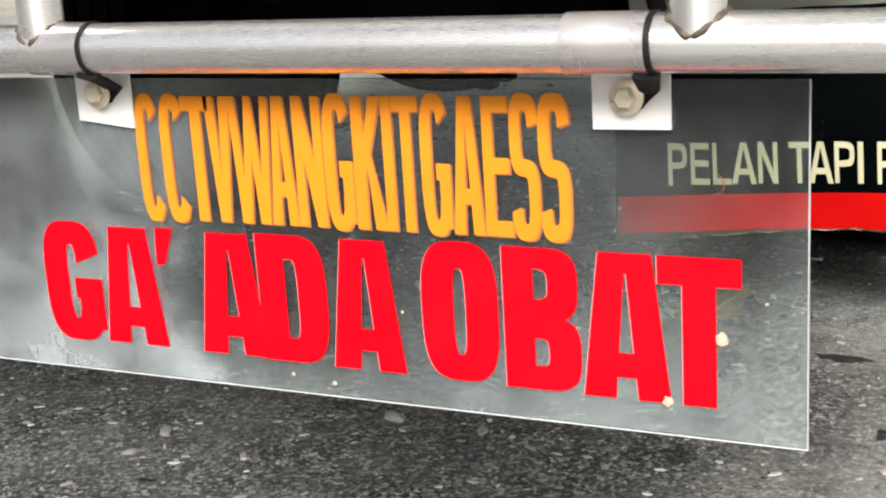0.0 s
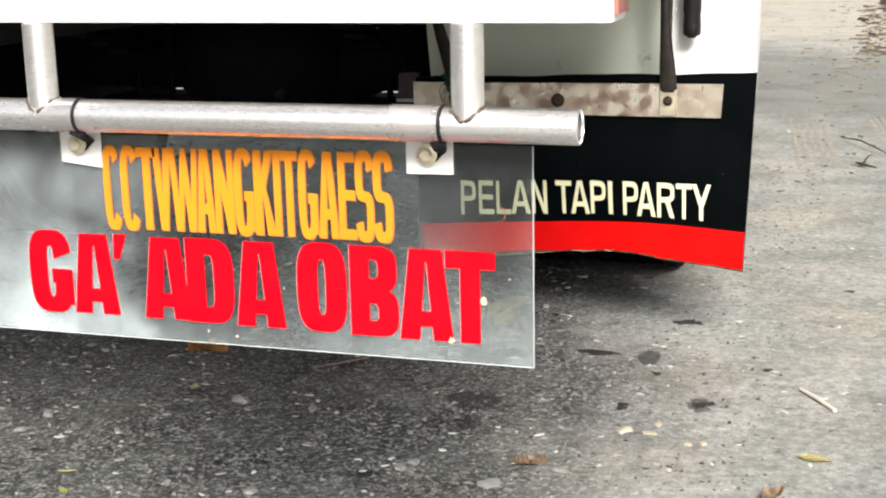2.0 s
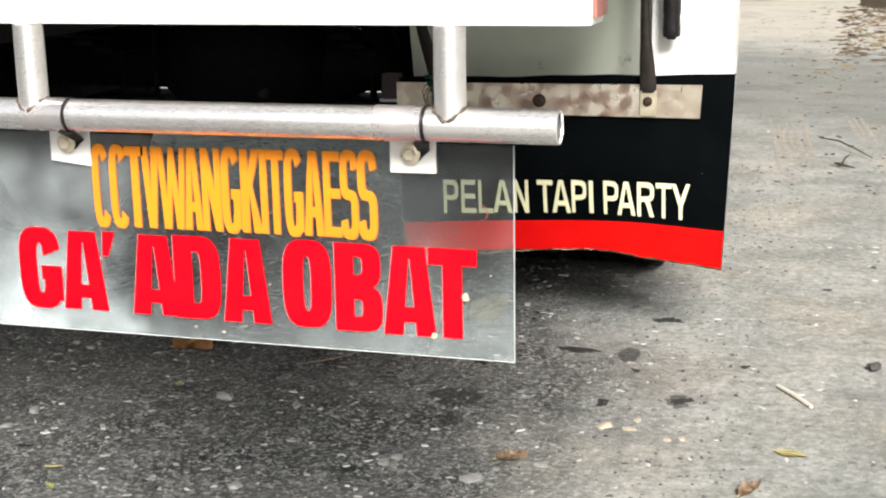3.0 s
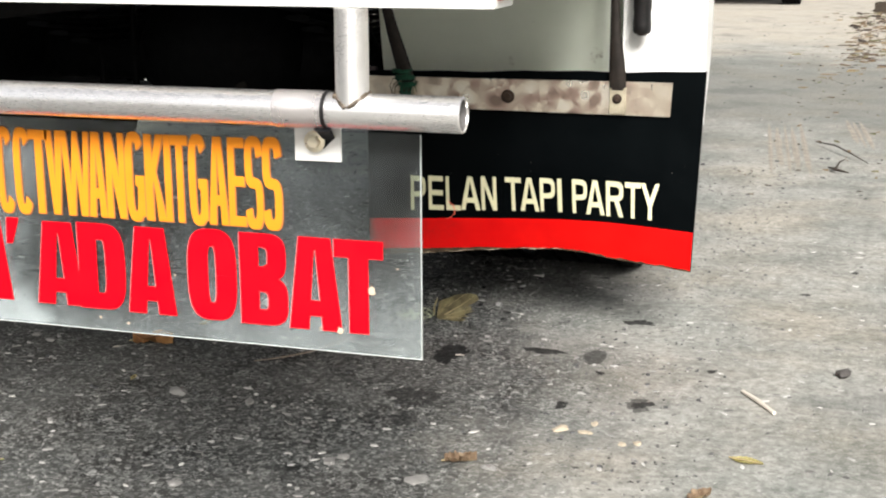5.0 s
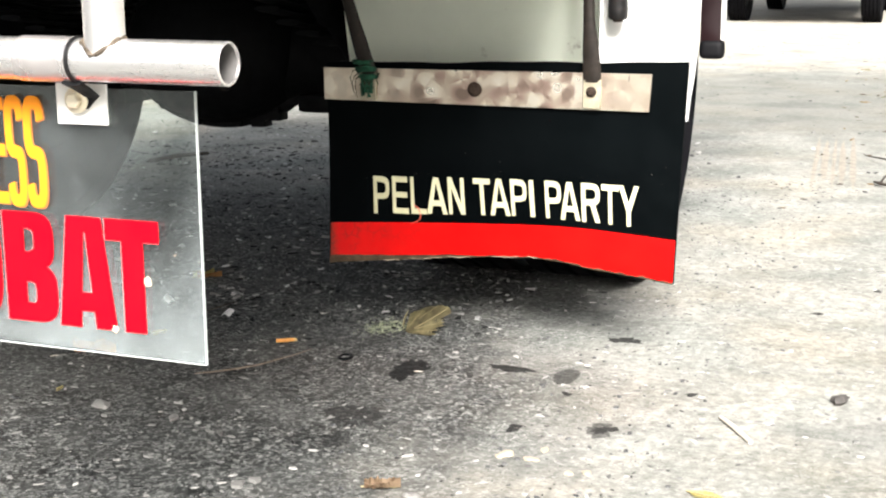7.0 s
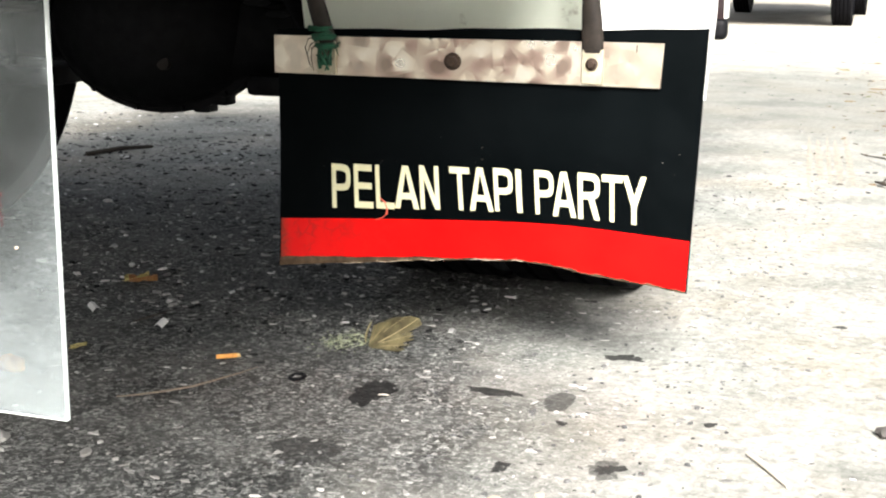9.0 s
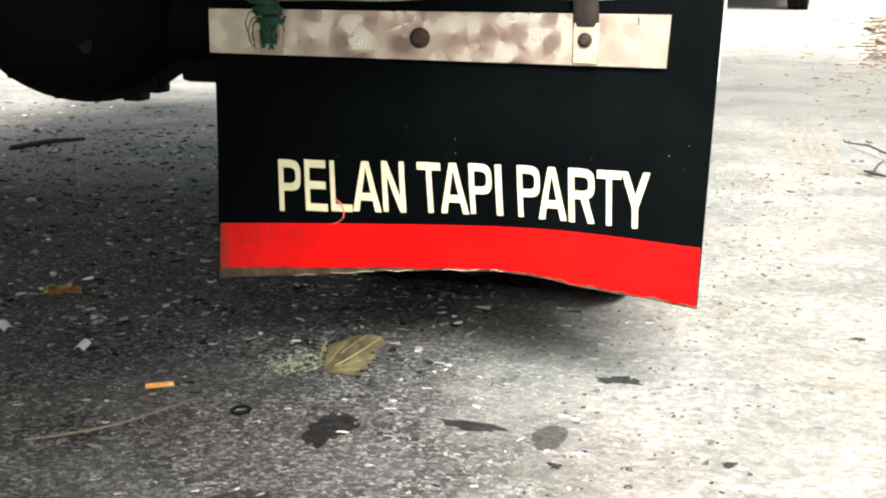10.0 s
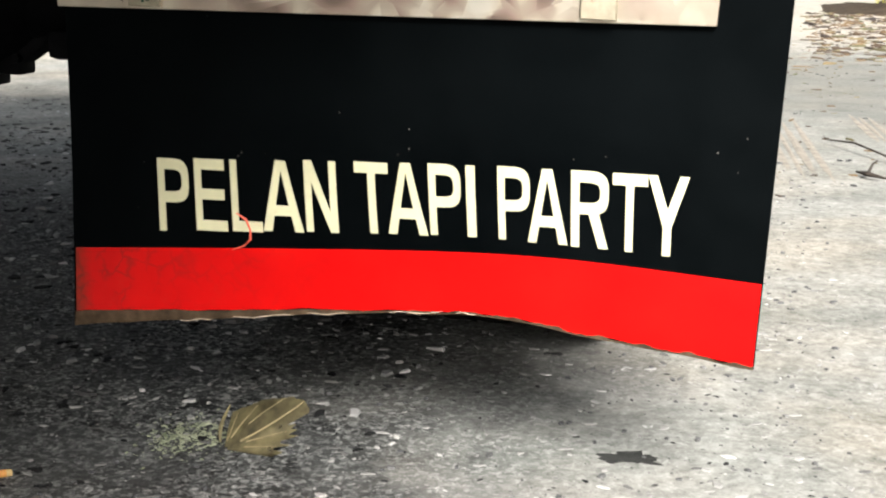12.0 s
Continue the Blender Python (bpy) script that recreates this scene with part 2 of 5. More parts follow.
def flap_red_material():
    """Red vinyl band: faded, with fine crazing near the inner end."""
    m = Mat("red_vinyl_band", 0.42)
    m.set("Specular IOR Level", 0.16)
    base = m.ramp(m.noise(9, 5), (0.3, (0.46, 0.0012, 0.0016)), (0.7, (0.6, 0.004, 0.003)))
    jig = m.node("ShaderNodeTexNoise", Vector=m.pos, Scale=45.0, Detail=3.0).outputs["Color"]
    bent = m.node("ShaderNodeVectorMath")
    bent.operation = "MULTIPLY_ADD"
    m.t.links.new(jig, bent.inputs[0])
    bent.inputs[1].default_value = (0.03, 0.0, 0.03)
    m.t.links.new(m.pos, bent.inputs[2])
    crack = m.ramp(m.cells(48, "Distance", "DISTANCE_TO_EDGE", bent.outputs[0]), (0.0, 1.0), (0.1, 0.0))
    crack = m.math("MULTIPLY", crack, m.ramp(m.noise(22, 3), (0.42, 0.0), (0.58, 1.0)))
    x = m.node("ShaderNodeSeparateXYZ", Vector=m.pos).outputs[0]
    where = m.ramp(m.math("ADD", x, m.math("MULTIPLY", m.noise(6, 3), 0.25)), (0.05, 1.0), (0.36, 0.0))
    base = m.mix(m.math("MULTIPLY", m.math("MULTIPLY", crack, where), 0.8), base, (0.1, 0.02, 0.015))
    corner = m.ramp(m.math("ADD", x, m.math("MULTIPLY", m.noise(70, 5), 0.024)), (0.016, 1.0), (0.034, 0.0))
    base = m.mix(m.math("MULTIPLY", corner, 0.75), base, (0.09, 0.025, 0.012))
    dirt = m.ramp(m.noise(26, 5, 0.7), (0.58, 0.0), (0.75, 1.0))
    base = m.mix(m.math("MULTIPLY", m.math("MULTIPLY", dirt, where), 0.3), base, (0.2, 0.09, 0.05))
    m.set("Base Color", base)
    m.bump(m.noise(200, 3), 0.08, 0.001)
    return m.m


def rubber_material(name, color, dust):
    m = Mat(name, 0.6)
    m.set("Specular IOR Level", 0.015)
    base = m.ramp(m.noise(6, 6, 0.65), (0.35, color), (0.75, tuple(c * 1.7 + 0.001 for c in color)))
    film = m.ramp(m.noise(2.5, 5), (0.4, 0.0), (0.75, 1.0))
    base = m.mix(m.math("MULTIPLY", film, dust), base, (0.16, 0.15, 0.13))
    fleck = m.math("MULTIPLY", m.ramp(m.cells(55, "Distance"), (0.04, 1.0), (0.07, 0.0)), m.ramp(m.noise(7, 3), (0.55, 0.0), (0.62, 1.0)))
    m.set("Base Color", m.mix(m.math("MULTIPLY", fleck, 0.2), base, (0.3, 0.29, 0.26)))
    m.set("Roughness", m.ramp(m.noise(18, 4), (0.3, 0.45), (0.7, 0.7)))
    m.bump(m.noise(160, 4), 0.15, 0.001)
    return m.m


def leaf_material(name, a, b, vein=True):
    m = Mat(name, 0.65)
    base = m.ramp(m.noise(40, 5), (0.3, a), (0.7, b))
    if vein:
        w = m.node("ShaderNodeTexWave", Vector=m.pos, Scale=45.0, Distortion=3.0, Detail=2.0).outputs["Fac"]
        base = m.mix(m.ramp(w, (0.8, 0.0), (0.95, 0.45)), base, tuple(c * 1.5 for c in b))
    m.set("Base Color", base)
    m.bump(m.noise(150, 4), 0.4, 0.001)
    return m.m


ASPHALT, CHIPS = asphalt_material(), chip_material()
BORE = worn("dull_pipe_bore", (0.1, 0.095, 0.09), 0.7, 0.2, vary=0.2, scale=30)
MAUVE = worn("mauve_primer", (0.075, 0.048, 0.052), 0.5, vary=0.3, scale=60, spots=0.3)
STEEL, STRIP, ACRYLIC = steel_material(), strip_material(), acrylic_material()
WHITE = worn("white_truck_paint", (0.74, 0.74, 0.71), 0.35, vary=0.06, scale=5, spots=0.1, spot_color=(0.4, 0.38, 0.33), bump=0.05)
PALE = worn("pale_fender_paint", (0.86, 0.9, 0.78), 0.4, vary=0.08, scale=4, spots=0.12, spot_color=(0.4, 0.38, 0.3), bump=0.05)
OXIDE = worn("red_oxide_primer", (0.3, 0.12, 0.09), 0.7, vary=0.3, scale=30)
TABSTEEL = worn("grimy_steel_tab", (0.36, 0.32, 0.23), 0.45, 0.3, vary=0.3, scale=50, spots=0.2, spot_color=(0.2, 0.12, 0.07))
GALV = worn("zinc_sheet", (0.8, 0.79, 0.76), 0.4, 0.35, vary=0.1, scale=20)
CLAMP = worn("dull_steel_strap", (0.72, 0.68, 0.66), 0.26, 0.85, vary=0.04, scale=9, bump=0.0)
BOLT = worn("bolt_steel", (0.72, 0.65, 0.5), 0.35, 0.6, vary=0.3, scale=60)
RUST = worn("rusty_bolt", (0.035, 0.02, 0.012), 0.75, 0.4, vary=0.5, scale=120)
WELD = worn("weld_bead", (0.09, 0.07, 0.05), 0.6, 0.5, vary=0.5, scale=140)
ROD = worn("weathered_steel_rod", (0.02, 0.016, 0.013), 0.55, 0.1, vary=0.4, scale=40, spots=0.3, spot_color=(0.06, 0.038, 0.024), shine=0.2)
TWINE = worn("green_twine", (0.004, 0.055, 0.026), 0.8, vary=0.5, scale=90, bump=0.5)
BLACKRUB = worn("black_rubber_stop", (0.009, 0.0085, 0.0085), 0.45, vary=0.5, scale=60, spots=0.4, spot_color=(0.05, 0.032, 0.022), shine=0.25)
CHASSIS = worn("black_chassis_paint", (0.003, 0.003, 0.0037), 0.7, vary=0.5, scale=12, spots=0.05, spot_color=(0.02, 0.017, 0.014), shine=0.15)
DARKRED = worn("dark_red_paint", (0.008, 0.0009, 0.0016), 0.4, vary=0.2, scale=10)
TYRE = rubber_material("tyre_rubber", (0.0028, 0.0028, 0.0034), 0.01)
FLAP = rubber_material("black_flap_rubber", (0.0006, 0.0011, 0.0013), 0.002)
FLAP_RED = flap_red_material()
PALEMUD = worn("dried_pale_mud", (0.42, 0.34, 0.25), 0.9, vary=0.2, scale=200)
EDGE = worn("mud_stained_edge", (0.075, 0.05, 0.03), 0.85, vary=0.7, scale=45, spots=0.4, shine=0.1)
EDGE_GLINT = worn("painted_edge_glint", (0.42, 0.45, 0.43), 0.4, vary=0.15, scale=30)
CREAM = worn("cream_vinyl_letter", (0.62, 0.59, 0.38), 0.5, vary=0.14, scale=18, spots=0.08, spot_color=(0.6, 0.5, 0.3), bump=0.03)
RED = worn("red_vinyl_letter", (0.58, 0.0, 0.006), 0.5, vary=0.06, scale=12, bump=0.03, shine=0.1)
RED_GHOST = worn("pink_letter_ghost", (0.62, 0.2, 0.2), 0.5, vary=0.1)
AMBER = worn("amber_vinyl_letter", (0.6, 0.2, 0.012), 0.5, vary=0.1, scale=12, bump=0.03, shine=0.15)
AMBER_SHADE = worn("brown_letter_shade", (0.3, 0.1, 0.03), 0.5, vary=0.2)
STAIN = asphalt_material("oil_soaked_asphalt", 0.88)
DULL = asphalt_material("stained_asphalt", 0.6)
DUST = worn("dull_dust", (0.235, 0.21, 0.17), 0.95, vary=0.35, scale=20, bump=0.4)


# ---- building helpers ----
def part(name, bm, material, parent=None, label="", smooth=True):
    """Links a bmesh as one mesh object, under a thing or a part."""
    me = bpy.data.meshes.new(name)
    bmesh.ops.recalc_face_normals(bm, faces=bm.faces)
    bm.to_mesh(me)
    bm.free()
    me.materials.append(material)
    if smooth:
        me.polygons.foreach_set("use_smooth", [True] * len(me.polygons))
        me.set_sharp_from_angle(angle=radians(38))
    ob = new(name, me)
    if parent is not None:
        ob.parent = parent
    if label:
        tagged(ob, label)
    return ob


def thing(name, at, label, category, group="", kind=""):
    ob = new(name)
    ob.empty_display_size = 0.05
    ob.location = at
    return tagged(ob, label, category, group, kind)


def box(x0, y0, z0, x1, y1, z1, bevel=0.003, seg=2, bm=None):
    bm = bm or bmesh.new()
    made = bmesh.ops.create_cube(bm, size=1.0)["verts"]
    bmesh.ops.scale(bm, vec=(x1 - x0, y1 - y0, z1 - z0), verts=made)
    bmesh.ops.translate(bm, vec=((x0 + x1) / 2, (y0 + y1) / 2, (z0 + z1) / 2), verts=made)
    if bevel:
        edges = list({e for v in made for e in v.link_edges})
        bmesh.ops.bevel(bm, geom=edges, offset=bevel, segments=seg, affect="EDGES", profile=0.6)
    return bm


def ring_points(centre, ahead, radius, n, squash=1.0):
    ahead = Vector(ahead).normalized()
    side = ahead.cross(Vector((0, 0, 1)) if abs(ahead.z) < 0.9 else Vector((1, 0, 0))).normalized()
    up = side.cross(ahead)
    return [Vector(centre) + radius * (math.cos(a) * side + squash * math.sin(a) * up) for a in (2 * math.pi * k / n for k in range(n))]


def tube(points, radii, n=20, cap=True, bm=None, squash=None):
    """A tube through the points, with a radius at each."""
    bm = bm or bmesh.new()
    points = [Vector(p) for p in points]
    rings = []
    for k, p in enumerate(points):
        ahead = points[min(k + 1, len(points) - 1)] - points[max(k - 1, 0)]
        rings.append([bm.verts.new(q) for q in ring_points(p, ahead, radii[k], n, squash[k] if squash else 1.0)])
    for a, b in zip(rings, rings[1:]):
        for k in range(n):
            bm.faces.new((a[k], a[(k + 1) % n], b[(k + 1) % n], b[k]))
    if cap:
        bm.faces.new(rings[0])
        bm.faces.new(rings[-1])
    return bm


def lathe(profile, centre, axis, n=48, bm=None, closed=False):
    """Turns (along, radius) pairs about an axis through the centre."""
    bm = bm or bmesh.new()
    rings = [[bm.verts.new(q) for q in ring_points(Vector(centre) + Vector(axis) * a, axis, max(r, 1e-4), n)] for a, r in profile]
    pairs = list(zip(rings, rings[1:])) + ([(rings[-1], rings[0])] if closed else [])
    for a, b in pairs:
        for k in range(n):
            bm.faces.new((a[k], a[(k + 1) % n], b[(k + 1) % n], b[k]))
    if not closed:
        bm.faces.new(rings[0])
        bm.faces.new(rings[-1])
    return bm


def slab(outline, y0, y1, bevel=0.0):
    """A plate with an outline of (x, z), between two depths."""
    bm = bmesh.new()
    front = [bm.verts.new((x, y0, z)) for x, z in outline]
    back = [bm.verts.new((x, y1, z)) for x, z in outline]
    n = len(outline)
    bm.faces.new(front)
    bm.faces.new(back)
    for k in range(n):
        bm.faces.new((front[k], front[(k + 1) % n], back[(k + 1) % n], back[k]))
    if bevel:
        bmesh.ops.bevel(bm, geom=list(bm.edges), offset=bevel, segments=1, affect="EDGES")
    return bm


def bolt_head(centre, radius, depth, n=6):
    """A hexagon head with a washer, seen from -y."""
    x, y, z = centre
    bm = lathe([(0, radius * 1.55), (depth * 0.25, radius * 1.55), (depth * 0.3, radius * 1.45)], (x, y, z), (0, -1, 0), 20)
    lathe([(depth * 0.28, radius), (depth * 0.85, radius), (depth, radius * 0.82)], (x, y, z), (0, -1, 0), n, bm)
    return bm


def ring_piece(outer, inner, a0, a1, n=28):
    """Faces between two squarish ovals (cx, cz, rx, rz), from angle a0 to a1."""
    def at(oval, a):
        c, s = math.cos(a), math.sin(a)
        p = 0.62
        return (oval[0] + oval[2] * math.copysign(abs(c) ** p, c), oval[1] + oval[3] * math.copysign(abs(s) ** p, s))
    angles = [radians(a0 + (a1 - a0) * k / n) for k in range(n + 1)]
    return [[at(outer, a), at(outer, b), at(inner, b), at(inner, a)] for a, b in zip(angles, angles[1:])]


def bar(x0, z0, x1, z1):
    return [[(x0, z0), (x1, z0), (x1, z1), (x0, z1)]]


def block_shape(letter):
    """A heavy condensed letter as faces in a unit square."""
    full = (0.5, 0.5, 0.5, 0.5)
    if letter == "A":
        left = [(0, 0), (0.37, 0), (0.492, 0.9), (0.492, 1), (0.2, 1)]
        return [left, [(1 - x, z) for x, z in left]] + bar(0.2, 0.15, 0.8, 0.32) + bar(0.23, 0.86, 0.77, 1.0)
    if letter == "T":
        return bar(0, 0.81, 1, 1) + bar(0.3, 0, 0.7, 1)
    if letter == "O":
        return ring_piece(full, (0.5, 0.5, 0.08, 0.31), 0, 360, 48)
    if letter == "D":
        return ring_piece(full, (0.5, 0.5, 0.08, 0.31), -90, 90) + bar(0, 0, 0.4, 1) + bar(0.2, 0, 0.51, 0.19) + bar(0.2, 0.81, 0.51, 1)
    if letter == "B":
        return (ring_piece((0.5, 0.745, 0.47, 0.255), (0.5, 0.745, 0.085, 0.095), -90, 90) + ring_piece((0.5, 0.265, 0.5, 0.265), (0.5, 0.265, 0.085, 0.095), -90, 90)
                + bar(0, 0, 0.4, 1) + bar(0.2, 0, 0.51, 0.17) + bar(0.2, 0.85, 0.51, 1) + bar(0.2, 0.365, 0.51, 0.64))
    if letter == "G":
        return ring_piece(full, (0.5, 0.5, 0.08, 0.31), 18, 360, 48) + bar(0.52, 0.36, 1.0, 0.53) + bar(0.63, 0.1, 1.0, 0.53)
    return [[(0.0, 0.0), (0.45, 0.0), (1.0, 1.0), (0.1, 1.0)]]


def cut_shape(letter, w, h):
    """A bold condensed letter as faces in a unit square, with stems w wide and bars h high."""
    def bowl(z0, z1, x0=0.4):
        mid, tall = (z0 + z1) / 2, (z1 - z0) / 2
        return (ring_piece((x0, mid, 1 - x0, tall), (x0, mid, 1 - x0 - w, tall - h), -90, 90)
                + bar(w * 0.6, z1 - h, x0 + 0.01, z1) + bar(w * 0.6, z0, x0 + 0.01, z0 + h))
    stem = bar(0, 0, w, 1)
    whole, hole = (0.5, 0.5, 0.5, 0.5), (0.5, 0.5, 0.5 - w, 0.5 - h)
    if letter == "A":
        left = [(0, 0), (w * 0.98, 0), (0.5, 0.86), (0.5, 1), (0.5 - w * 0.56, 1)]
        return [left, [(1 - x, z) for x, z in left]] + bar(0.5 - w * 0.9, 0.225, 0.5 + w * 0.9, 0.225 + h)
    if letter == "C":
        return ring_piece(whole, hole, 38, 322, 48)
    if letter == "E":
        return stem + bar(w * 0.6, 0, 1, h) + bar(w * 0.6, 0.5 - h * 0.42, 0.95, 0.5 + h * 0.58) + bar(w * 0.6, 1 - h, 0.97, 1)
    if letter == "G":
        return ring_piece(whole, hole, 38, 330, 48) + bar(0.52, 0.4, 1.0, 0.4 + h) + bar(1 - w, 0.06, 1.0, 0.5)
    if letter == "I":
        return bar(0, 0, 1, 1)
    if letter == "K":
        return stem + [[(w * 0.7, 0.3), (w * 0.7, 0.54), (1 - w * 1.1, 1), (0.98, 1)], [(w * 1.2, 0.46), (w * 1.25, 0.68), (1, 0), (1 - w * 1.1, 0)]]
    if letter == "L":
        return stem + bar(w * 0.6, 0, 1, h)
    if letter == "N":
        return stem + bar(1 - w, 0, 1, 1) + [[(0, 1), (w * 1.12, 1), (1, 0), (1 - w * 1.12, 0)]]
    if letter == "P":
        return stem + bowl(0.4, 1)
    if letter == "R":
        return stem + bowl(0.44, 1) + [[(0.44, 0.5), (0.72, 0.5), (1, 0), (1 - w * 1.15, 0)]]
    if letter == "S":
        top, low = (0.5, (1.5 - h / 2) / 2, 0.5, (0.5 + h / 2) / 2), (0.5, (0.5 + h / 2) / 2, 0.5, (0.5 + h / 2) / 2)
        small = lambda o: (o[0], o[1], o[2] - w, o[3] - h)
        return ring_piece(top, small(top), 8, 285, 40) + ring_piece(low, small(low), -172, 105, 40)
    if letter == "T":
        return bar(0, 1 - h, 1, 1) + bar(0.5 - w / 2, 0, 0.5 + w / 2, 1)
    if letter == "V":
        left = [(0, 1), (w * 1.05, 1), (0.5 + w * 0.1, 0.14), (0.5 + w * 0.55, 0), (0.5 - w * 0.55, 0)]
        return [left, [(1 - x, z) for x, z in left]]
    if letter == "W":
        q = w * 0.62
        left = [[(0, 1), (q, 1), (0.28 + q * 0.35, 0), (0.28 - q * 0.75, 0)], [(0.28 - q * 0.35, 0), (0.28 + q * 0.65, 0), (0.5 + q * 0.45, 1), (0.5 - q * 0.45, 1)]]
        return left + [[(1 - x, z) for x, z in face] for face in left]
    if letter == "Y":
        left = [(0, 1), (w * 1.1, 1), (0.5, 0.58), (0.5 + w / 2, 0.42), (0.5 - w / 2, 0.36)]
        return [left, [(1 - x, z) for x, z in left]] + bar(0.5 - w / 2, 0, 0.5 + w / 2, 0.45)
    return bar(0, 0, 1, 1)


def letter_faces(shape, x0, x1, z0, z1, lift, shift=(0, 0), slant=0.0, bend=None):
    """A cut vinyl letter in the box, facing -y; slant moves its head sideways, bend lays it on a curved sheet."""
    bm = bmesh.new()
    for k, face in enumerate(shape):
        bm.faces.new([bm.verts.new((x0 + a * (x1 - x0) + slant * (b - 0.5) + shift[0], -lift - 0.000004 * k, z0 + b * (z1 - z0) + shift[1])) for a, b in face])
    if bend:
        for c in range(1, 8):
            bmesh.ops.bisect_plane(bm, geom=bm.verts[:] + bm.edges[:] + bm.faces[:], plane_co=(0, 0, z0 + (z1 - z0) * c / 8), plane_no=(0, 0, 1))
        for v in bm.verts:
            v.co.y += bend(v.co.x, v.co.z)
    return bm


def smooth_line(pairs, x):
    """A smooth value at x through the pairs (x, value)."""
    xs, vs = zip(*pairs)
    x = min(max(x, xs[0]), xs[-1])
    for k in range(len(xs) - 1):
        if x <= xs[k + 1]:
            s = (x - xs[k]) / (xs[k + 1] - xs[k])
            d = lambda j: (vs[min(j + 1, len(vs) - 1)] - vs[max(j - 1, 0)]) / (xs[min(j + 1, len(xs) - 1)] - xs[max(j - 1, 0)])
            w = xs[k + 1] - xs[k]
            return ((2 * s**3 - 3 * s**2 + 1) * vs[k] + (s**3 - 2 * s**2 + s) * w * d(k)
                    + (3 * s**2 - 2 * s**3) * vs[k + 1] + (s**3 - s**2) * w * d(k + 1))
    return vs[-1]


# ---- ground ----
bm = bmesh.new()
bmesh.ops.create_grid(bm, x_segments=8, y_segments=8, size=900)
ground = tagged(part("ground", bm, ASPHALT, smooth=False), "old grey asphalt with worn pale aggregate and dust, open ground painted brighter", "ground", kind="structure")


# ---- the truck ----
HALF, MID, REAR = 1.21, -1.07, 1.09
RIGHT = MID + HALF
AXLE = (MID - 0.2, 3.55, 0.53)
truck = thing("truck", (MID, 3.55, 0), "white cargo truck with a black chassis and axle", "truck")
T = Vector((MID, 3.55, 0))


def local(v):
    return Vector(v) - T


def tbox(x0, y0, z0, x1, y1, z1, bevel=0.003, seg=2):
    bm = box(x0, y0, z0, x1, y1, z1, bevel, seg)
    bmesh.ops.translate(bm, vec=-T, verts=bm.verts)
    return bm


beam = part("rear_beam", tbox(MID - HALF, REAR, 0.826, 0.1345, REAR + 0.07, 1.15, 0.004), WHITE, truck, "white painted steel rear beam")
part("beam_end", tbox(0.1345, REAR + 0.006, 0.834, 0.1385, REAR + 0.064, 1.145, 0.001), OXIDE, beam, "bare red-oxide end of the beam")
part("bed_floor", tbox(MID - HALF, REAR + 0.072, 1.085, RIGHT, 4.8, 1.145, 0.004), CHASSIS, truck, "dark underside of the cargo bed")
for x0, y0, x1, y1 in ((MID - HALF, REAR + 0.012, RIGHT, REAR + 0.05), (MID - HALF, REAR + 0.052, MID - HALF + 0.035, 4.76), (RIGHT - 0.035, REAR + 0.052, RIGHT, 4.76), (MID - HALF, 4.762, RIGHT, 4.8)):
    part("side_board", tbox(x0, y0, 1.152, x1, y1, 1.3, 0.006), WHITE, truck, "low white side board of the cargo bed")
for sx in (-0.4, 0.4):
    part("chassis_rail", tbox(-1.28 + sx - 0.04, 1.25, 0.76, -1.28 + sx + 0.04, 5.4, 1.084, 0.006), CHASSIS, truck)
for y in (1.5, 2.35, 4.1):
    part("cross_member", tbox(MID - HALF + 0.1, y, 0.84, RIGHT - 0.12, y + 0.09, 1.084, 0.005), CHASSIS, truck)

# rear axle with its differential
bm = tube([local((-2.45, AXLE[1], AXLE[2])), local((-1.62, AXLE[1], AXLE[2])), local((-1.5, AXLE[1], AXLE[2])), local((-1.1, AXLE[1], AXLE[2])),
           local((-0.98, AXLE[1], AXLE[2])), local((-0.1, AXLE[1], AXLE[2]))], [0.08, 0.085, 0.13, 0.13, 0.085, 0.08], 24)
axle = part("axle", bm, CHASSIS, truck, "black greasy rear axle")
c = local((-1.325, AXLE[1] - 0.02, AXLE[2] + 0.015))
bm = lathe([(-0.2, 0.05), (-0.19, 0.1), (-0.15, 0.17), (-0.1, 0.21), (-0.035, 0.232), (-0.03, 0.25), (0.02, 0.25), (0.03, 0.23), (0.2, 0.15), (0.3, 0.06)], c, (0, 1, 0), 56)
for v in bm.verts:
    v.co.x, v.co.z = c.x + 1.22 * (v.co.x - c.x), c.z + 0.888 * (v.co.z - c.z)
diff = part("differential", bm, CHASSIS, axle, "black round differential housing")
part("filler_plug", lathe([(-0.02, 0.006), (-0.018, 0.017), (0.01, 0.02)], c + Vector((0.1, -0.16, -0.085)), (0, 1, 0), 10), ROD, axle)
for k in range(14):
    a = 2 * math.pi * k / 14
    part("flange_bolt", lathe([(-0.012, 0.008), (-0.01, 0.009), (0.0, 0.009)], c + Vector((0.294 * math.cos(a), -0.03, 0.214 * math.sin(a))), (0, 1, 0), 6), CHASSIS, diff)
for dx, dz in ((0.115, -0.205), (0.165, -0.185)):
    part("housing_lug", box(c.x + dx - 0.022, c.y - 0.03, c.z + dz - 0.012, c.x + dx + 0.022, c.y + 0.02, c.z + dz + 0.04, 0.006), CHASSIS, diff)
part("drive_shaft", tube([local((-1.33, 3.85, 0.56)), local((-1.31, 4.1, 0.62))], [0.055, 0.055], 18), CHASSIS, truck)
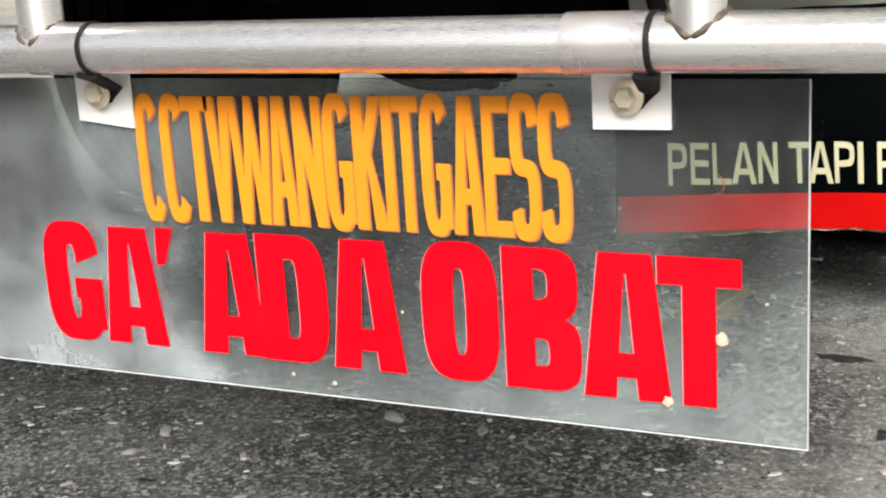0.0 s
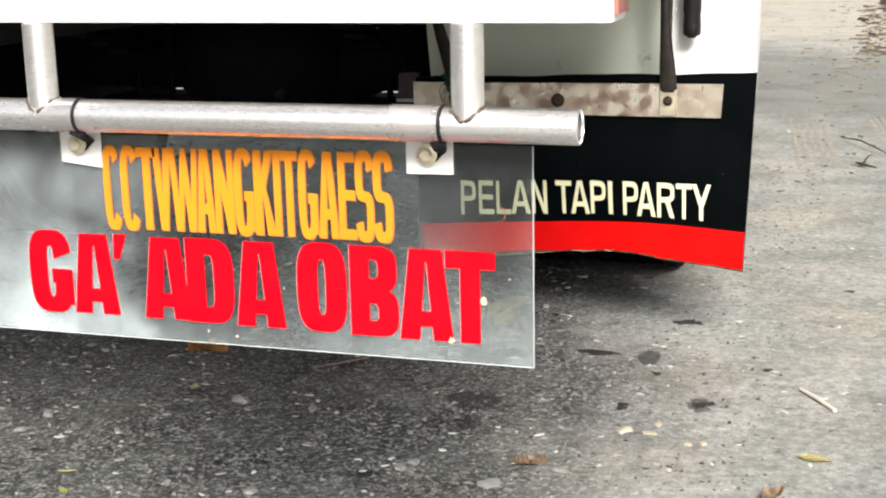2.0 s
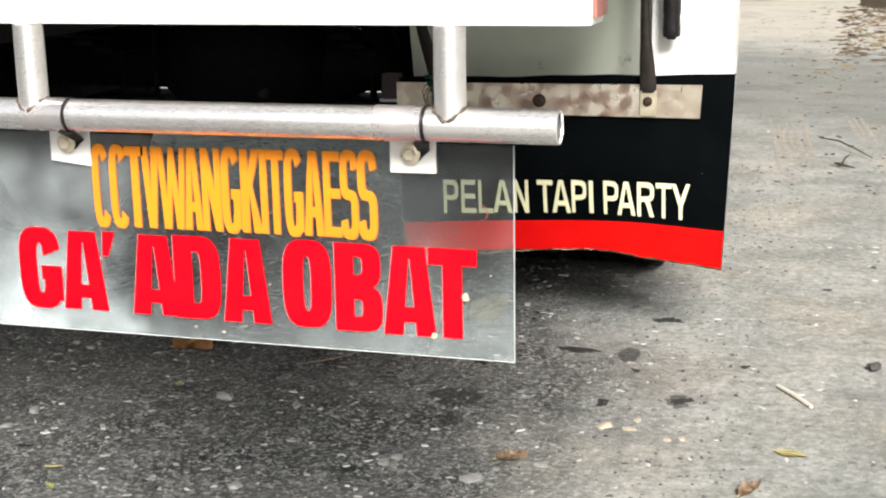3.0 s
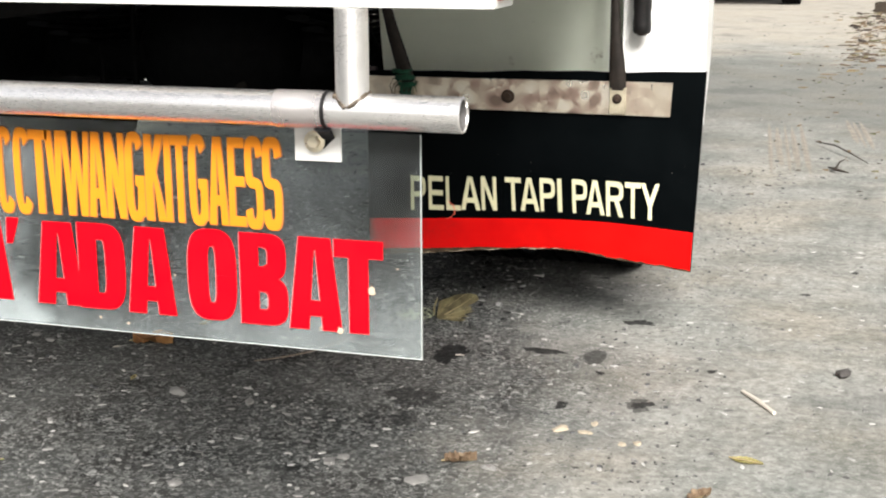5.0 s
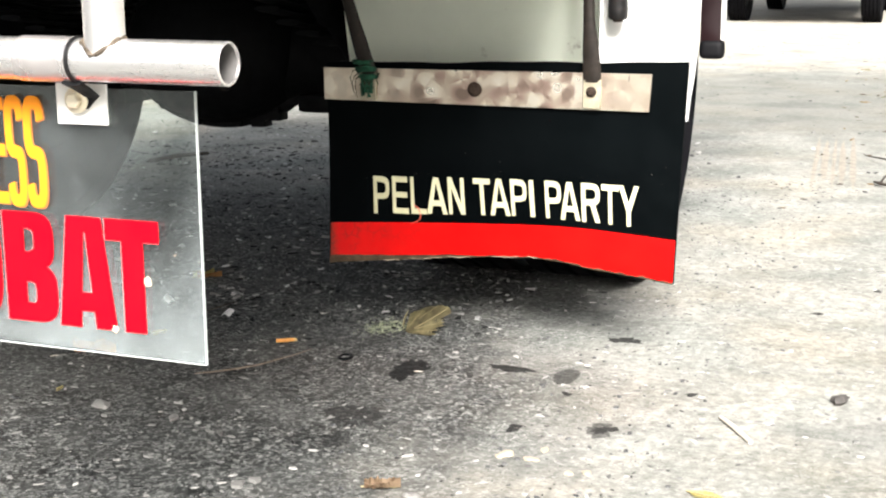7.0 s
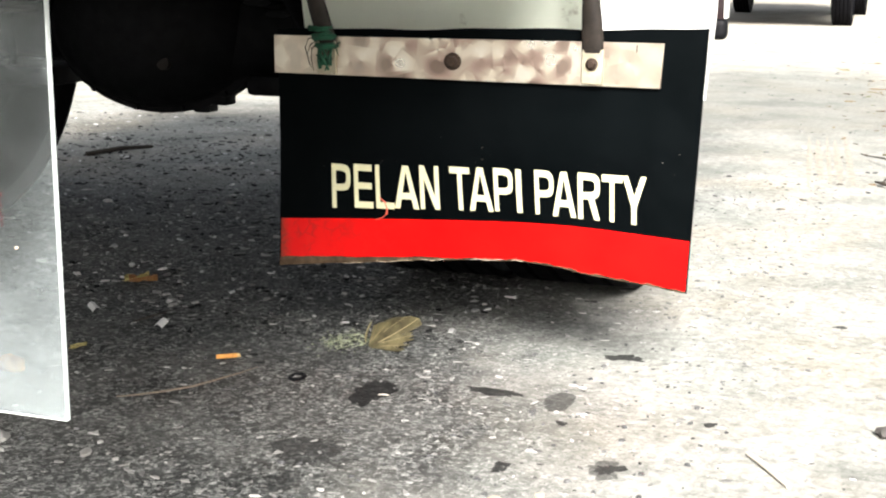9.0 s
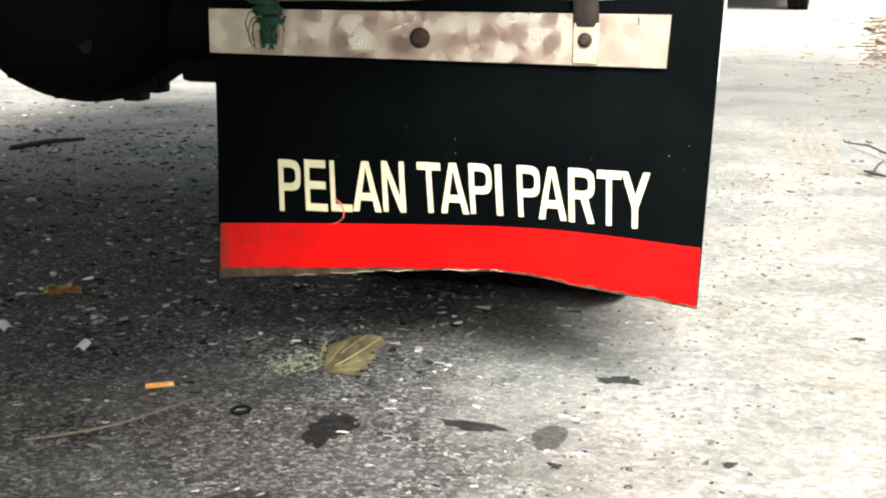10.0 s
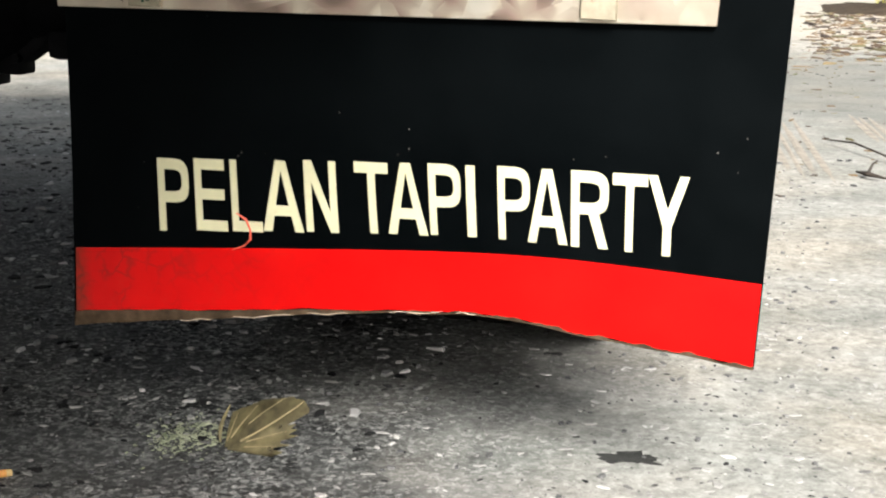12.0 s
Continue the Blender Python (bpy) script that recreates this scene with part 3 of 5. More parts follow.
for sx in (-1.68, -0.88):
    for k in range(6):
        half = 0.78 - 0.1 * k
        bm = tube([local((sx, AXLE[1] + s * half, 0.66 - 0.018 * k + 0.1 * (s * half / 0.78) ** 2)) for s in (-1, -0.5, 0, 0.5, 1)], [0.035] * 5, 8, squash=[0.22] * 5)
        part("leaf_spring", bm, CHASSIS, truck)
    part("spring_plate", tbox(sx - 0.18, AXLE[1] - 0.1, 0.381, sx + 0.075, AXLE[1] + 0.1, 0.43, 0.014), CHASSIS, truck)
    for dx in (-0.055, 0.055):
        for dy in (-0.075, 0.075):
            part("spring_bolt", tube([local((sx + dx, AXLE[1] + dy, 0.38)), local((sx + dx, AXLE[1] + dy, 0.7))], [0.01, 0.01], 8), CHASSIS, truck)
bm = slab([(-0.768, 0.484), (-0.716, 0.482), (-0.708, 0.52), (-0.706, 0.556), (-0.735, 0.558), (-0.76, 0.554), (-0.762, 0.52)], 3.05, 3.062, 0.001)
bmesh.ops.translate(bm, vec=-T, verts=bm.verts)
shackle = part("shackle_plate", bm, MAUVE, truck, "mauve primed spring bracket plate")
part("plate_lip", tbox(-0.766, 3.043, 0.4835, -0.716, 3.0495, 0.491, 0.001), WHITE, shackle, "pale chipped lip")
part("damper", tube([local((-0.78, 3.4, 0.43)), local((-0.8, 3.15, 0.66)), local((-0.8, 3.15, 0.66)), local((-0.82, 2.95, 0.86))], [0.03, 0.03, 0.042, 0.042], 14), CHASSIS, truck)


def wheel(cx, parent, radius=0.53, width=0.26, cy=AXLE[1], cz=None, tread=True):
    """A truck wheel about the x axis: tyre with ribs and lugs, dished rim."""
    cz = radius if cz is None else cz
    h = width / 2
    at = Vector((cx, cy, cz))
    base = at - (T if parent is truck else Vector(parent.location))
    pr = [(-h * 0.8, radius * 0.56), (-h * 0.98, radius * 0.68), (-h, radius * 0.8), (-h * 0.93, radius * 0.93), (-h * 0.82, radius * 0.975)]
    for k in range(5):
        a = -h * 0.8 + k * h * 0.4
        pr += [(a, radius * 0.992), (a + h * 0.02, radius), (a + h * 0.29, radius), (a + h * 0.31, radius * 0.975)]
    pr += [(h * 0.93, radius * 0.93), (h, radius * 0.8), (h * 0.98, radius * 0.68), (h * 0.8, radius * 0.56)]
    w = new("wheel")
    w.parent = parent
    part("tyre", lathe(pr, base, (1, 0, 0), 64, closed=True), TYRE, w, "black worn rubber tyre")
    rim = [(-h * 0.85, radius * 0.575), (-h * 0.7, radius * 0.54), (-h * 0.2, radius * 0.5), (0, radius * 0.3), (h * 0.3, radius * 0.2),
           (h * 0.3, radius * 0.3), (h * 0.0, radius * 0.5), (h * 0.7, radius * 0.54), (h * 0.85, radius * 0.575)]
    part("rim", lathe(rim, base, (1, 0, 0), 40), CHASSIS, w)
    return w


for cx in (-0.23, -0.53, -2.04):
    wheel(cx, truck, cy=AXLE[1] - 0.06)

# fender behind the flap, outer skin and side trim
F0 = 2.735
bm = bmesh.new()
grid = []
for i in range(15):
    x = -0.598 + i * (0.563 / 14)
    grid.append([bm.verts.new(local((x, F0 + 0.025 + 0.055 * (1 - (z - 0.55) / 0.43) ** 2 + 0.012 * math.sin(i / 14 * math.pi), z)))
                 for z in (0.55, 0.6, 0.66, 0.73, 0.8, 0.9, 0.98)])
for a, b in zip(grid, grid[1:]):
    for k in range(6):
        bm.faces.new((a[k], b[k], b[k + 1], a[k + 1]))
bmesh.ops.solidify(bm, geom=list(bm.faces), thickness=0.003)
part("fender_panel", bm, PALE, truck, "pale painted inner fender panel, slightly dished")
bm = bmesh.new()
SIDE = ((0.49, 0.012), (0.53, 0.03), (0.57, 0.062), (0.62, 0.09), (0.7, 0.105), (0.983, 0.115))
front = [[bm.verts.new(local((x, F0, z))) for z, _ in SIDE] for x in (-0.036, 0.138)]
back = [[bm.verts.new(local((x, F0 + d, z))) for z, d in SIDE] for x in (-0.036, 0.138)]
for k in range(5):
    bm.faces.new((front[0][k], front[1][k], front[1][k + 1], front[0][k + 1]))
    bm.faces.new((back[1][k], back[0][k], back[0][k + 1], back[1][k + 1]))
    for s in (0, 1):
        bm.faces.new((front[s][k], back[s][k], back[s][k + 1], front[s][k + 1]))
for k in (0, 5):
    bm.faces.new((front[0][k], front[1][k], back[1][k], back[0][k]))
bmesh.ops.bevel(bm, geom=[e for e in bm.edges if len(e.link_faces) == 2 and e.calc_face_angle(0) > 1.2], offset=0.003, segments=2, affect="EDGES")
part("fender_side", bm, WHITE, truck, "glossy white outer fender side, tapering at its foot")
trim = part("side_trim", tbox(-0.044, 3.8, 0.566, 0.01, 3.83, 0.983, 0.003), DARKRED, truck, "dark red side trim")
part("trim_edge", tbox(0.0105, 3.795, 0.573, 0.018, 3.835, 0.983, 0.002), WHITE, trim, "white trim edge")
part("trim_foot", tbox(-0.046, 3.792, 0.523, 0.0185, 3.838, 0.5725, 0.016, 3), CHASSIS, trim, "black rounded rubber foot")

# ---- bumper rail: stainless pipe on two short posts under the beam ----
PY, PZ, PR = 1.098, 0.7265, 0.0176
rail = thing("bumper_rail", (-0.25, PY, 0.0), "stainless steel bumper pipe on short welded posts", "bumper")
R = Vector(rail.location)
bm = bmesh.new()
n = 40
rings = []
for x, r in ((-2.3, PR), (0.1015, PR), (0.1025, PR - 0.0008), (0.1025, PR - 0.0018), (0.1, PR - 0.0022)):
    rings.append([bm.verts.new(q) for q in ring_points((x - R.x, 0, PZ), (1, 0, 0), r, n)])
for a, b in zip(rings, rings[1:]):
    for k in range(n):
        bm.faces.new((a[k], a[(k + 1) % n], b[(k + 1) % n], b[k]))
pipe = part("pipe", bm, STEEL, rail, "bright stainless pipe with an open end")
part("bore", lathe([(0.1005, PR - 0.0018), (0.1005, PR - 0.0024), (-0.3, PR - 0.0024), (-0.3, PR - 0.0018)], (-R.x, 0, PZ), (1, 0, 0), 36, closed=True), BORE, pipe, "dull grey bore of the pipe")
for px in (-0.0105, -0.491):
    top = 0.8255
    post = part("post", tube([(px - R.x, 0, PZ + 0.004), (px - R.x, 0, top)], [0.0165, 0.0165], 36), STEEL, rail)
    bm = bmesh.new()
    m = 40
    rows_ = []
    for k in range(m):
        a = 2 * math.pi * k / m
        cx, cy = 0.0168 * math.cos(a), 0.0168 * math.sin(a)
        cz = PZ + math.sqrt(max(PR**2 - cy**2, 0.0))
        lump = 0.0022 + 0.0009 * math.sin(9 * a + px * 50) + 0.0006 * math.sin(17 * a)
        rows_.append([bm.verts.new((px - R.x + (1 + s * 0.05) * cx + lump * math.cos(b) * math.cos(a), (1 + s * 0.05) * cy + lump * math.cos(b) * math.sin(a), cz + lump * math.sin(b)))
                      for s, b in ((0, 0.0), (0, 1.05), (0, 2.1), (0, 3.15), (0, 4.2), (0, 5.25))])
    for k in range(m):
        a, b = rows_[k], rows_[(k + 1) % m]
        for j in range(6):
            bm.faces.new((a[j], b[j], b[(j + 1) % 6], a[(j + 1) % 6]))
    part("weld_bead", bm, WELD, post, "lumpy brown weld bead")

# ---- clear sign with vinyl letters, hung from the pipe on two strap clamps ----
SY = 1.138
S0 = Vector((-0.28, SY, 0.0))
sign = thing("hanging_sign", S0, "clear scuffed acrylic sign with red and amber letters", "sign")
bm = box(-0.735 - S0.x, 0, 0.4655, 0.0445 - S0.x, 0.004, 0.6995, 0.0006, 1)
sheet = part("sheet", bm, ACRYLIC, sign, "clear acrylic sheet, scratched and dusty, with painted sky sheen", smooth=False)
sheet.visible_shadow = False
# thin pale strips paint the light that the polished sheet edges catch
part("sheet_edge", box(0.0446 - S0.x, 0.0002, 0.4645, 0.0453 - S0.x, 0.0038, 0.6994, 0.0003, 1), EDGE_GLINT, sheet, "pale strip painting the light caught by the sheet edge", smooth=False)
part("sheet_edge", box(-0.735 - S0.x, 0.0002, 0.4646, 0.0445 - S0.x, 0.0038, 0.4654, 0.0002, 1), EDGE_GLINT, sheet, "pale strip painting the light caught by the sheet edge", smooth=False)
for ch, x0, x1, z0, z1 in (("G", -0.5555, -0.4995, 0.4895, 0.5875), ("A", -0.499, -0.4405, 0.491, 0.585), ("'", -0.4445, -0.4265, 0.557, 0.5865),
                           ("A", -0.4085, -0.3485, 0.4905, 0.585), ("D", -0.3535, -0.2955, 0.4895, 0.5865), ("A", -0.2935, -0.2345, 0.489, 0.586),
                           ("O", -0.2195, -0.1615, 0.4885, 0.589), ("B", -0.1575, -0.1025, 0.488, 0.588), ("A", -0.1015, -0.0415, 0.4875, 0.5875),
                           ("T", -0.05, 0.0045, 0.4875, 0.5875)):
    le = part("letter", letter_faces(block_shape(ch), x0 - S0.x, x1 - S0.x, z0, z1, 0.001), RED, sign, "bold red vinyl letter", smooth=False)
    # offset pale copy paints the letter's double image in the acrylic
    part("ghost_copy", letter_faces(block_shape(ch), x0 - S0.x, x1 - S0.x, z0, z1, 0.0003, (-0.0009, -0.0006)), RED_GHOST, le, "pale copy painted as the letter's double image", smooth=False)
for ch, x0, x1 in (("C", -0.4495, -0.4285), ("C", -0.4275, -0.4055), ("T", -0.407, -0.383), ("V", -0.3865, -0.365), ("W", -0.366, -0.332), ("A", -0.335, -0.313),
                   ("N", -0.3125, -0.2895), ("G", -0.2885, -0.266), ("K", -0.265, -0.241), ("I", -0.2415, -0.234), ("T", -0.2335, -0.2135), ("G", -0.213, -0.1915),
                   ("A", -0.1905, -0.168), ("E", -0.167, -0.1475), ("S", -0.1475, -0.1275), ("S", -0.1275, -0.106)):
    over = 0.002 if ch in "CGS" else 0.0
    z0, z1 = 0.5935 - over + 0.002 * (x0 + 0.45), 0.6865 + over + 0.007 * (x0 + 0.45)
    shape = cut_shape(ch, {"W": 0.29, "N": 0.31, "I": 0.4}.get(ch, 0.37), 0.115)
    le = part("letter", letter_faces(shape, x0 - S0.x, x1 - S0.x, z0, z1, 0.001), AMBER, sign, "tall amber vinyl letter", smooth=False)
    # offset brown copy paints the letter's shadow on the acrylic
    part("ghost_copy", letter_faces(shape, x0 - S0.x, x1 - S0.x, z0, z1, 0.0003, (0.0014, -0.001)), AMBER_SHADE, le, "brown copy painted as the letter's shadow", smooth=False)
for cx, lean in ((-0.0635, 0.0), (-0.4735, -0.006)):
    bm = slab([(cx - 0.0255 - S0.x, 0.668), (cx + 0.0255 - S0.x, 0.6685 + lean), (cx + 0.0255 - S0.x, 0.703), (cx - 0.0255 - S0.x, 0.703)], -0.0036, -0.0014, 0.0004)
    clip = part("clip_plate", bm, GALV, sign, "white zinc clip plate")
    bm = lathe([(-0.0265, PR + 0.0002), (-0.0262, PR + 0.0012), (0.0252, PR + 0.0012), (0.0255, PR + 0.0002)], (cx - S0.x, PY - SY, PZ), (1, 0, 0), 44, closed=True)
    strap = part("strap_clamp", bm, CLAMP, sign, "dull steel strap clamp round the pipe")
    part("rubber_lip", lathe([(0.0258, PR + 0.0002), (0.0258, PR + 0.0016), (0.0292, PR + 0.0016), (0.0292, PR + 0.0002)], (cx - S0.x, PY - SY, PZ), (1, 0, 0), 44, closed=True), BLACKRUB, strap)
    tab = [(cx - S0.x + 0.024, PY - SY - 0.008, PZ - PR - 0.0005), (cx - S0.x + 0.018, PY - SY + 0.012, 0.7025), (cx - S0.x + 0.013, -0.0058, 0.693), (cx - S0.x + 0.007, -0.0058, 0.6825)]
    part("strap_tab", tube(tab, [0.0085, 0.008, 0.0065, 0.0035], 14, squash=[0.3, 0.3, 0.3, 0.3]), CHASSIS, strap)
    part("bolt", bolt_head((cx - S0.x - 0.001, -0.008, 0.6895), 0.0072, 0.008), BOLT, sign, "brassy hexagon bolt")

# dried mud spots on the sheet
for k, (x, z, r) in enumerate(((-0.0085, 0.535, 0.0038), (-0.044, 0.489, 0.0035), (-0.235, 0.535, 0.0012), (0.02, 0.56, 0.0013), (-0.33, 0.48, 0.0016), (-0.295, 0.476, 0.0017))):
    rng = random.Random(80 + k)
    bm = bmesh.new()
    rim = []
    for j in range(12):
        a = 2 * math.pi * j / 12
        q = r * rng.uniform(0.55, 1.35)
        rim.append((x - S0.x + q * 1.1 * math.cos(a), z + q * math.sin(a)))
    mid = bm.verts.new((x - S0.x, -0.0022, z))
    low = [bm.verts.new((a, -0.0012, b)) for a, b in rim]
    for j in range(12):
        bm.faces.new((mid, low[j], low[(j + 1) % 12]))
    part("mud_spot", bm, PALEMUD, sign, "dried pale mud spot")

# ---- mud flap ----
FX0, FX1, FY = -0.598, 0.145, 2.70
flap = thing("mud_flap", (FX0, FY, 0.0), "black rubber mud flap with a red band and cream lettering", "mud flap")
BOTTOM = 0.187
BULGE = ((-0.60, -0.012), (-0.46, 0.012), (-0.335, 0.036), (-0.196, 0.06), (-0.079, 0.052), (0.02, 0.03), (0.15, -0.004))


def flap_back(x, z):
    """How far the flap's face lies forward of its hanging plane at (x from the thing, z)."""
    w = max(0.0, (0.42 - z) / (0.42 - BOTTOM)) ** 1.6
    return smooth_line(BULGE, x + FX0) * w + 0.0012 * math.sin(9 * x + 8 * z)


def flap_right(z):
    return (FX1 - 0.0165 * (0.6 - z) / 0.4) - FX0


def flap_sheet(x0, right, z0, z1, nx, nz, near, far):
    """A piece of the flap's skin between two heights, near and far being depths before its face."""
    bm = bmesh.new()
    layers = []
    for off in (near, far):
        rows_ = []
        for j in range(nz + 1):
            s = j / nz
            row = []
            for i in range(nx + 1):
                u = i / nx
                a = z0(u) if callable(z0) else z0
                b = z1(u) if callable(z1) else z1
                z = a + (b - a) * s
                x = x0 + (right(z) - x0) * u
                row.append(bm.verts.new((x, flap_back(x, z) + off, z)))
            rows_.append(row)
        layers.append(rows_)
    f, b = layers
    for j in range(nz):
        for i in range(nx):
            bm.faces.new((f[j][i], f[j][i + 1], f[j + 1][i + 1], f[j + 1][i]))
            bm.faces.new((b[j][i], b[j + 1][i], b[j + 1][i + 1], b[j][i + 1]))
    for i in range(nx):
        bm.faces.new((f[0][i], b[0][i], b[0][i + 1], f[0][i + 1]))
        bm.faces.new((f[nz][i], f[nz][i + 1], b[nz][i + 1], b[nz][i]))
    for j in range(nz):
        bm.faces.new((f[j][0], f[j + 1][0], b[j + 1][0], b[j][0]))
        bm.faces.new((f[j][nx], b[j][nx], b[j + 1][nx], f[j + 1][nx]))
    return bm


def flap_top(u):
    return 0.586 + 0.018 * u + 0.0012 * math.sin(14 * u) + 0.0008 * math.sin(31 * u)


def flap_low(u):
    low = smooth_line(((0, 0.167), (0.15, 0.1765), (0.42, 0.191), (0.55, 0.196), (0.65, 0.1945), (0.77, 0.186), (1, 0.179)), u)
    return low + 0.0006 * math.sin(23 * u) + 0.0004 * math.sin(57 * u)


part("rubber_sheet", flap_sheet(0.0, flap_right, flap_low, flap_top, 60, 36, 0.0, 0.008), FLAP, flap, "thick black rubber sheet, curled at its lower edge")
part("red_band", flap_sheet(0.003, lambda z: flap_right(z) - 0.0015, lambda u: flap_low(u) + 0.017 - 0.0148 * min(1, 1.9 * u) + 0.0011 * math.sin(41 * u) * u + 0.0005 * math.sin(97 * u), lambda u: smooth_line(((0, 0.2535), (0.24, 0.2615), (0.5, 0.268), (0.72, 0.271), (1, 0.265)), u), 60, 8, -0.0012, -0.0002), FLAP_RED, flap, "faded red vinyl band")
part("stained_edge", flap_sheet(0.36, lambda z: flap_right(z) - 0.001, lambda u: flap_low(0.485 + 0.515 * u) - 0.0008, lambda u: flap_low(0.485 + 0.515 * u) + 0.0022 + 0.0014 * math.sin(47 * u) + 0.001 * math.sin(101 * u), 60, 2, -0.0018, -0.0001), EDGE, flap, "thin mud-stained lower edge")
part("stained_edge", flap_sheet(0.0015, lambda z: 0.36, lambda u: flap_low(0.49 * u) + 0.001, lambda u: flap_low(0.49 * u) + 0.0165 - 0.0145 * u, 30, 2, -0.0007, -0.0001), EDGE, flap, "brown mud-stained lower edge")
for k, (u0, u1) in enumerate(((0.16, 0.21), (0.24, 0.33), (0.35, 0.41), (0.47, 0.55), (0.57, 0.6))):
    pts = []
    for j in range(7):
        u = u0 + (u1 - u0) * j / 6
        z = flap_low(u) + 0.001 + 0.0012 * math.sin(5 * j + k)
        x = flap_right(z) * u
        pts.append((x, flap_back(x, z) - 0.0022, z))
    part("frayed_edge", tube(pts, [0.0003, 0.0006, 0.0004, 0.0008, 0.0004, 0.0006, 0.0002], 5), PALEMUD, flap, "pale frayed bit of the lower edge")
for ch, a, b, low, top in (
    ("P", -0.4985, -0.4635, 0.2775, 0.3565), ("E", -0.457, -0.4225, 0.28, 0.358), ("L", -0.417, -0.384, 0.281, 0.3585), ("A", -0.3835, -0.3395, 0.283, 0.36),
    ("N", -0.3365, -0.302, 0.2845, 0.362), ("T", -0.2825, -0.247, 0.286, 0.363), ("A", -0.2495, -0.2075, 0.2865, 0.364), ("P", -0.205, -0.1715, 0.288, 0.365),
    ("I", -0.166, -0.1565, 0.288, 0.365), ("P", -0.1335, -0.1005, 0.288, 0.366), ("A", -0.1035, -0.0625, 0.287, 0.3655), ("R", -0.059, -0.0215, 0.286, 0.366),
    ("T", -0.018, 0.0165, 0.2855, 0.3655), ("Y", 0.0165, 0.0565, 0.2845, 0.3655)):
    part("letter", letter_faces(cut_shape(ch, 0.225 if ch != "Y" else 0.205, 0.15), a - FX0, b - FX0, low, top, 0.0018, bend=flap_back), CREAM, flap, "cream vinyl letter", smooth=False)
part("scratch", tube([(x - FX0, flap_back(x - FX0, z) - 0.0018, z) for x, z in ((-0.412, 0.301), (-0.402, 0.294), (-0.398, 0.283), (-0.399, 0.272), (-0.406, 0.265), (-0.42, 0.26))],
                     [0.0008, 0.0014, 0.0012, 0.0014, 0.001, 0.0005], 6), worn("orange_scratch", (0.75, 0.12, 0.07), 0.6), flap, "orange scratch")

# aluminium strip, bolts and struts that hold the flap
bm = slab([(-0.004, 0.5115), (0.672, 0.5095), (0.676, 0.5805), (-0.004, 0.5765)], -0.009, -0.0035, 0.0005)
strip = part("metal_strip", bm, STRIP, flap, "burnished aluminium strip with patchy sheen")
part("strip_slit", box(0.632, -0.0096, 0.566, 0.6335, -0.0088, 0.577, 0), BLACKRUB, strip)
part("bolt", bolt_head((-0.2735 - FX0, -0.0092, 0.5415), 0.0095, 0.011), RUST, flap, "rusty hexagon bolt")


def strut(bx, bz, points, radius, name_label):
    """A steel rod flattened into a tab that is bolted to the strip."""
    x = bx - FX0
    bm = slab([(x - 0.0175, bz - 0.032), (x + 0.0175, bz - 0.033), (x + 0.018, bz + 0.024), (x - 0.0165, bz + 0.024)], -0.0155, -0.0092, 0.0012)
    tab = part("tab", bm, TABSTEEL, flap, "flattened steel tab")
    part("bolt", bolt_head((x, -0.0158, bz), 0.0065, 0.009), RUST, tab, "small rusty bolt")
    pts = [(x + dx, -0.0125 + dy, bz + dz) for dx, dy, dz in points]
    k = len(pts)
    wide = [0.0178, 0.0178, 0.0165] + [radius * 1.25] + [radius] * (k - 4)
    flat = [0.22, 0.35, 0.6, 0.8] + [1.0] * (k - 4)
    rad, sq = [w * f for w, f in zip(wide, flat)], [1 / f for f in flat]
    return part("strut", tube(pts, rad, 16, squash=sq), ROD, flap, name_label)


strut(-0.036, 0.545, [(0, 0, 0.018), (0.0, -0.002, 0.04), (-0.002, -0.004, 0.075), (-0.006, -0.004, 0.13), (-0.009, -0.002, 0.2), (-0.012, 0.004, 0.44)], 0.0095, "weathered steel strut")
strut(-0.501, 0.546, [(0.002, 0, 0.018), (-0.003, -0.002, 0.04), (-0.013, -0.004, 0.075), (-0.03, -0.004, 0.13), (-0.047, -0.002, 0.19), (-0.085, 0.004, 0.44)], 0.0108, "weathered steel strut tied with green twine")
TX = -0.501 - FX0
for seed, r0, dz in ((1, 0.0185, 0.0), (2, 0.0205, 0.004)):
    rng = random.Random(seed)
    coil = []
    for k in range(110):
        a, s = k * 0.55, k / 109
        wob = rng.uniform(-0.0012, 0.0012)
        coil.append((TX + 0.003 - 0.015 * s + (r0 + wob) * math.cos(a), -0.0145 + 0.011 * math.sin(a), 0.556 + dz + 0.036 * s + 0.006 * math.sin(2.6 * s * 6.28 + seed) + wob))
    part("twine", tube(coil, [0.0019] * 110, 6), TWINE, flap, "green twine wound round the strut")
part("twine_wrap", box(TX - 0.011, -0.0182, 0.528, TX + 0.0115, -0.0158, 0.566, 0.001), TWINE, flap, "green twine wrapped over the tab")
for x0, z0, x1, z1, r in ((-0.014, 0.562, 0.006, 0.52, 0.0024), (-0.008, 0.563, 0.011, 0.528, 0.0026), (0.008, 0.562, -0.009, 0.523, 0.0024), (0.014, 0.56, 0.0, 0.519, 0.002), (-0.016, 0.545, 0.014, 0.539, 0.002), (-0.012, 0.556, -0.011, 0.522, 0.0022)):
    mx, mz = (x0 + x1) / 2 + 0.002, (z0 + z1) / 2
    part("twine", tube([(TX + x0, -0.0175, z0), (TX + mx, -0.0255, mz), (TX + x1, -0.0178, z1)], [r, r, r * 0.8], 6), TWINE, flap, "green twine tied across the tab")
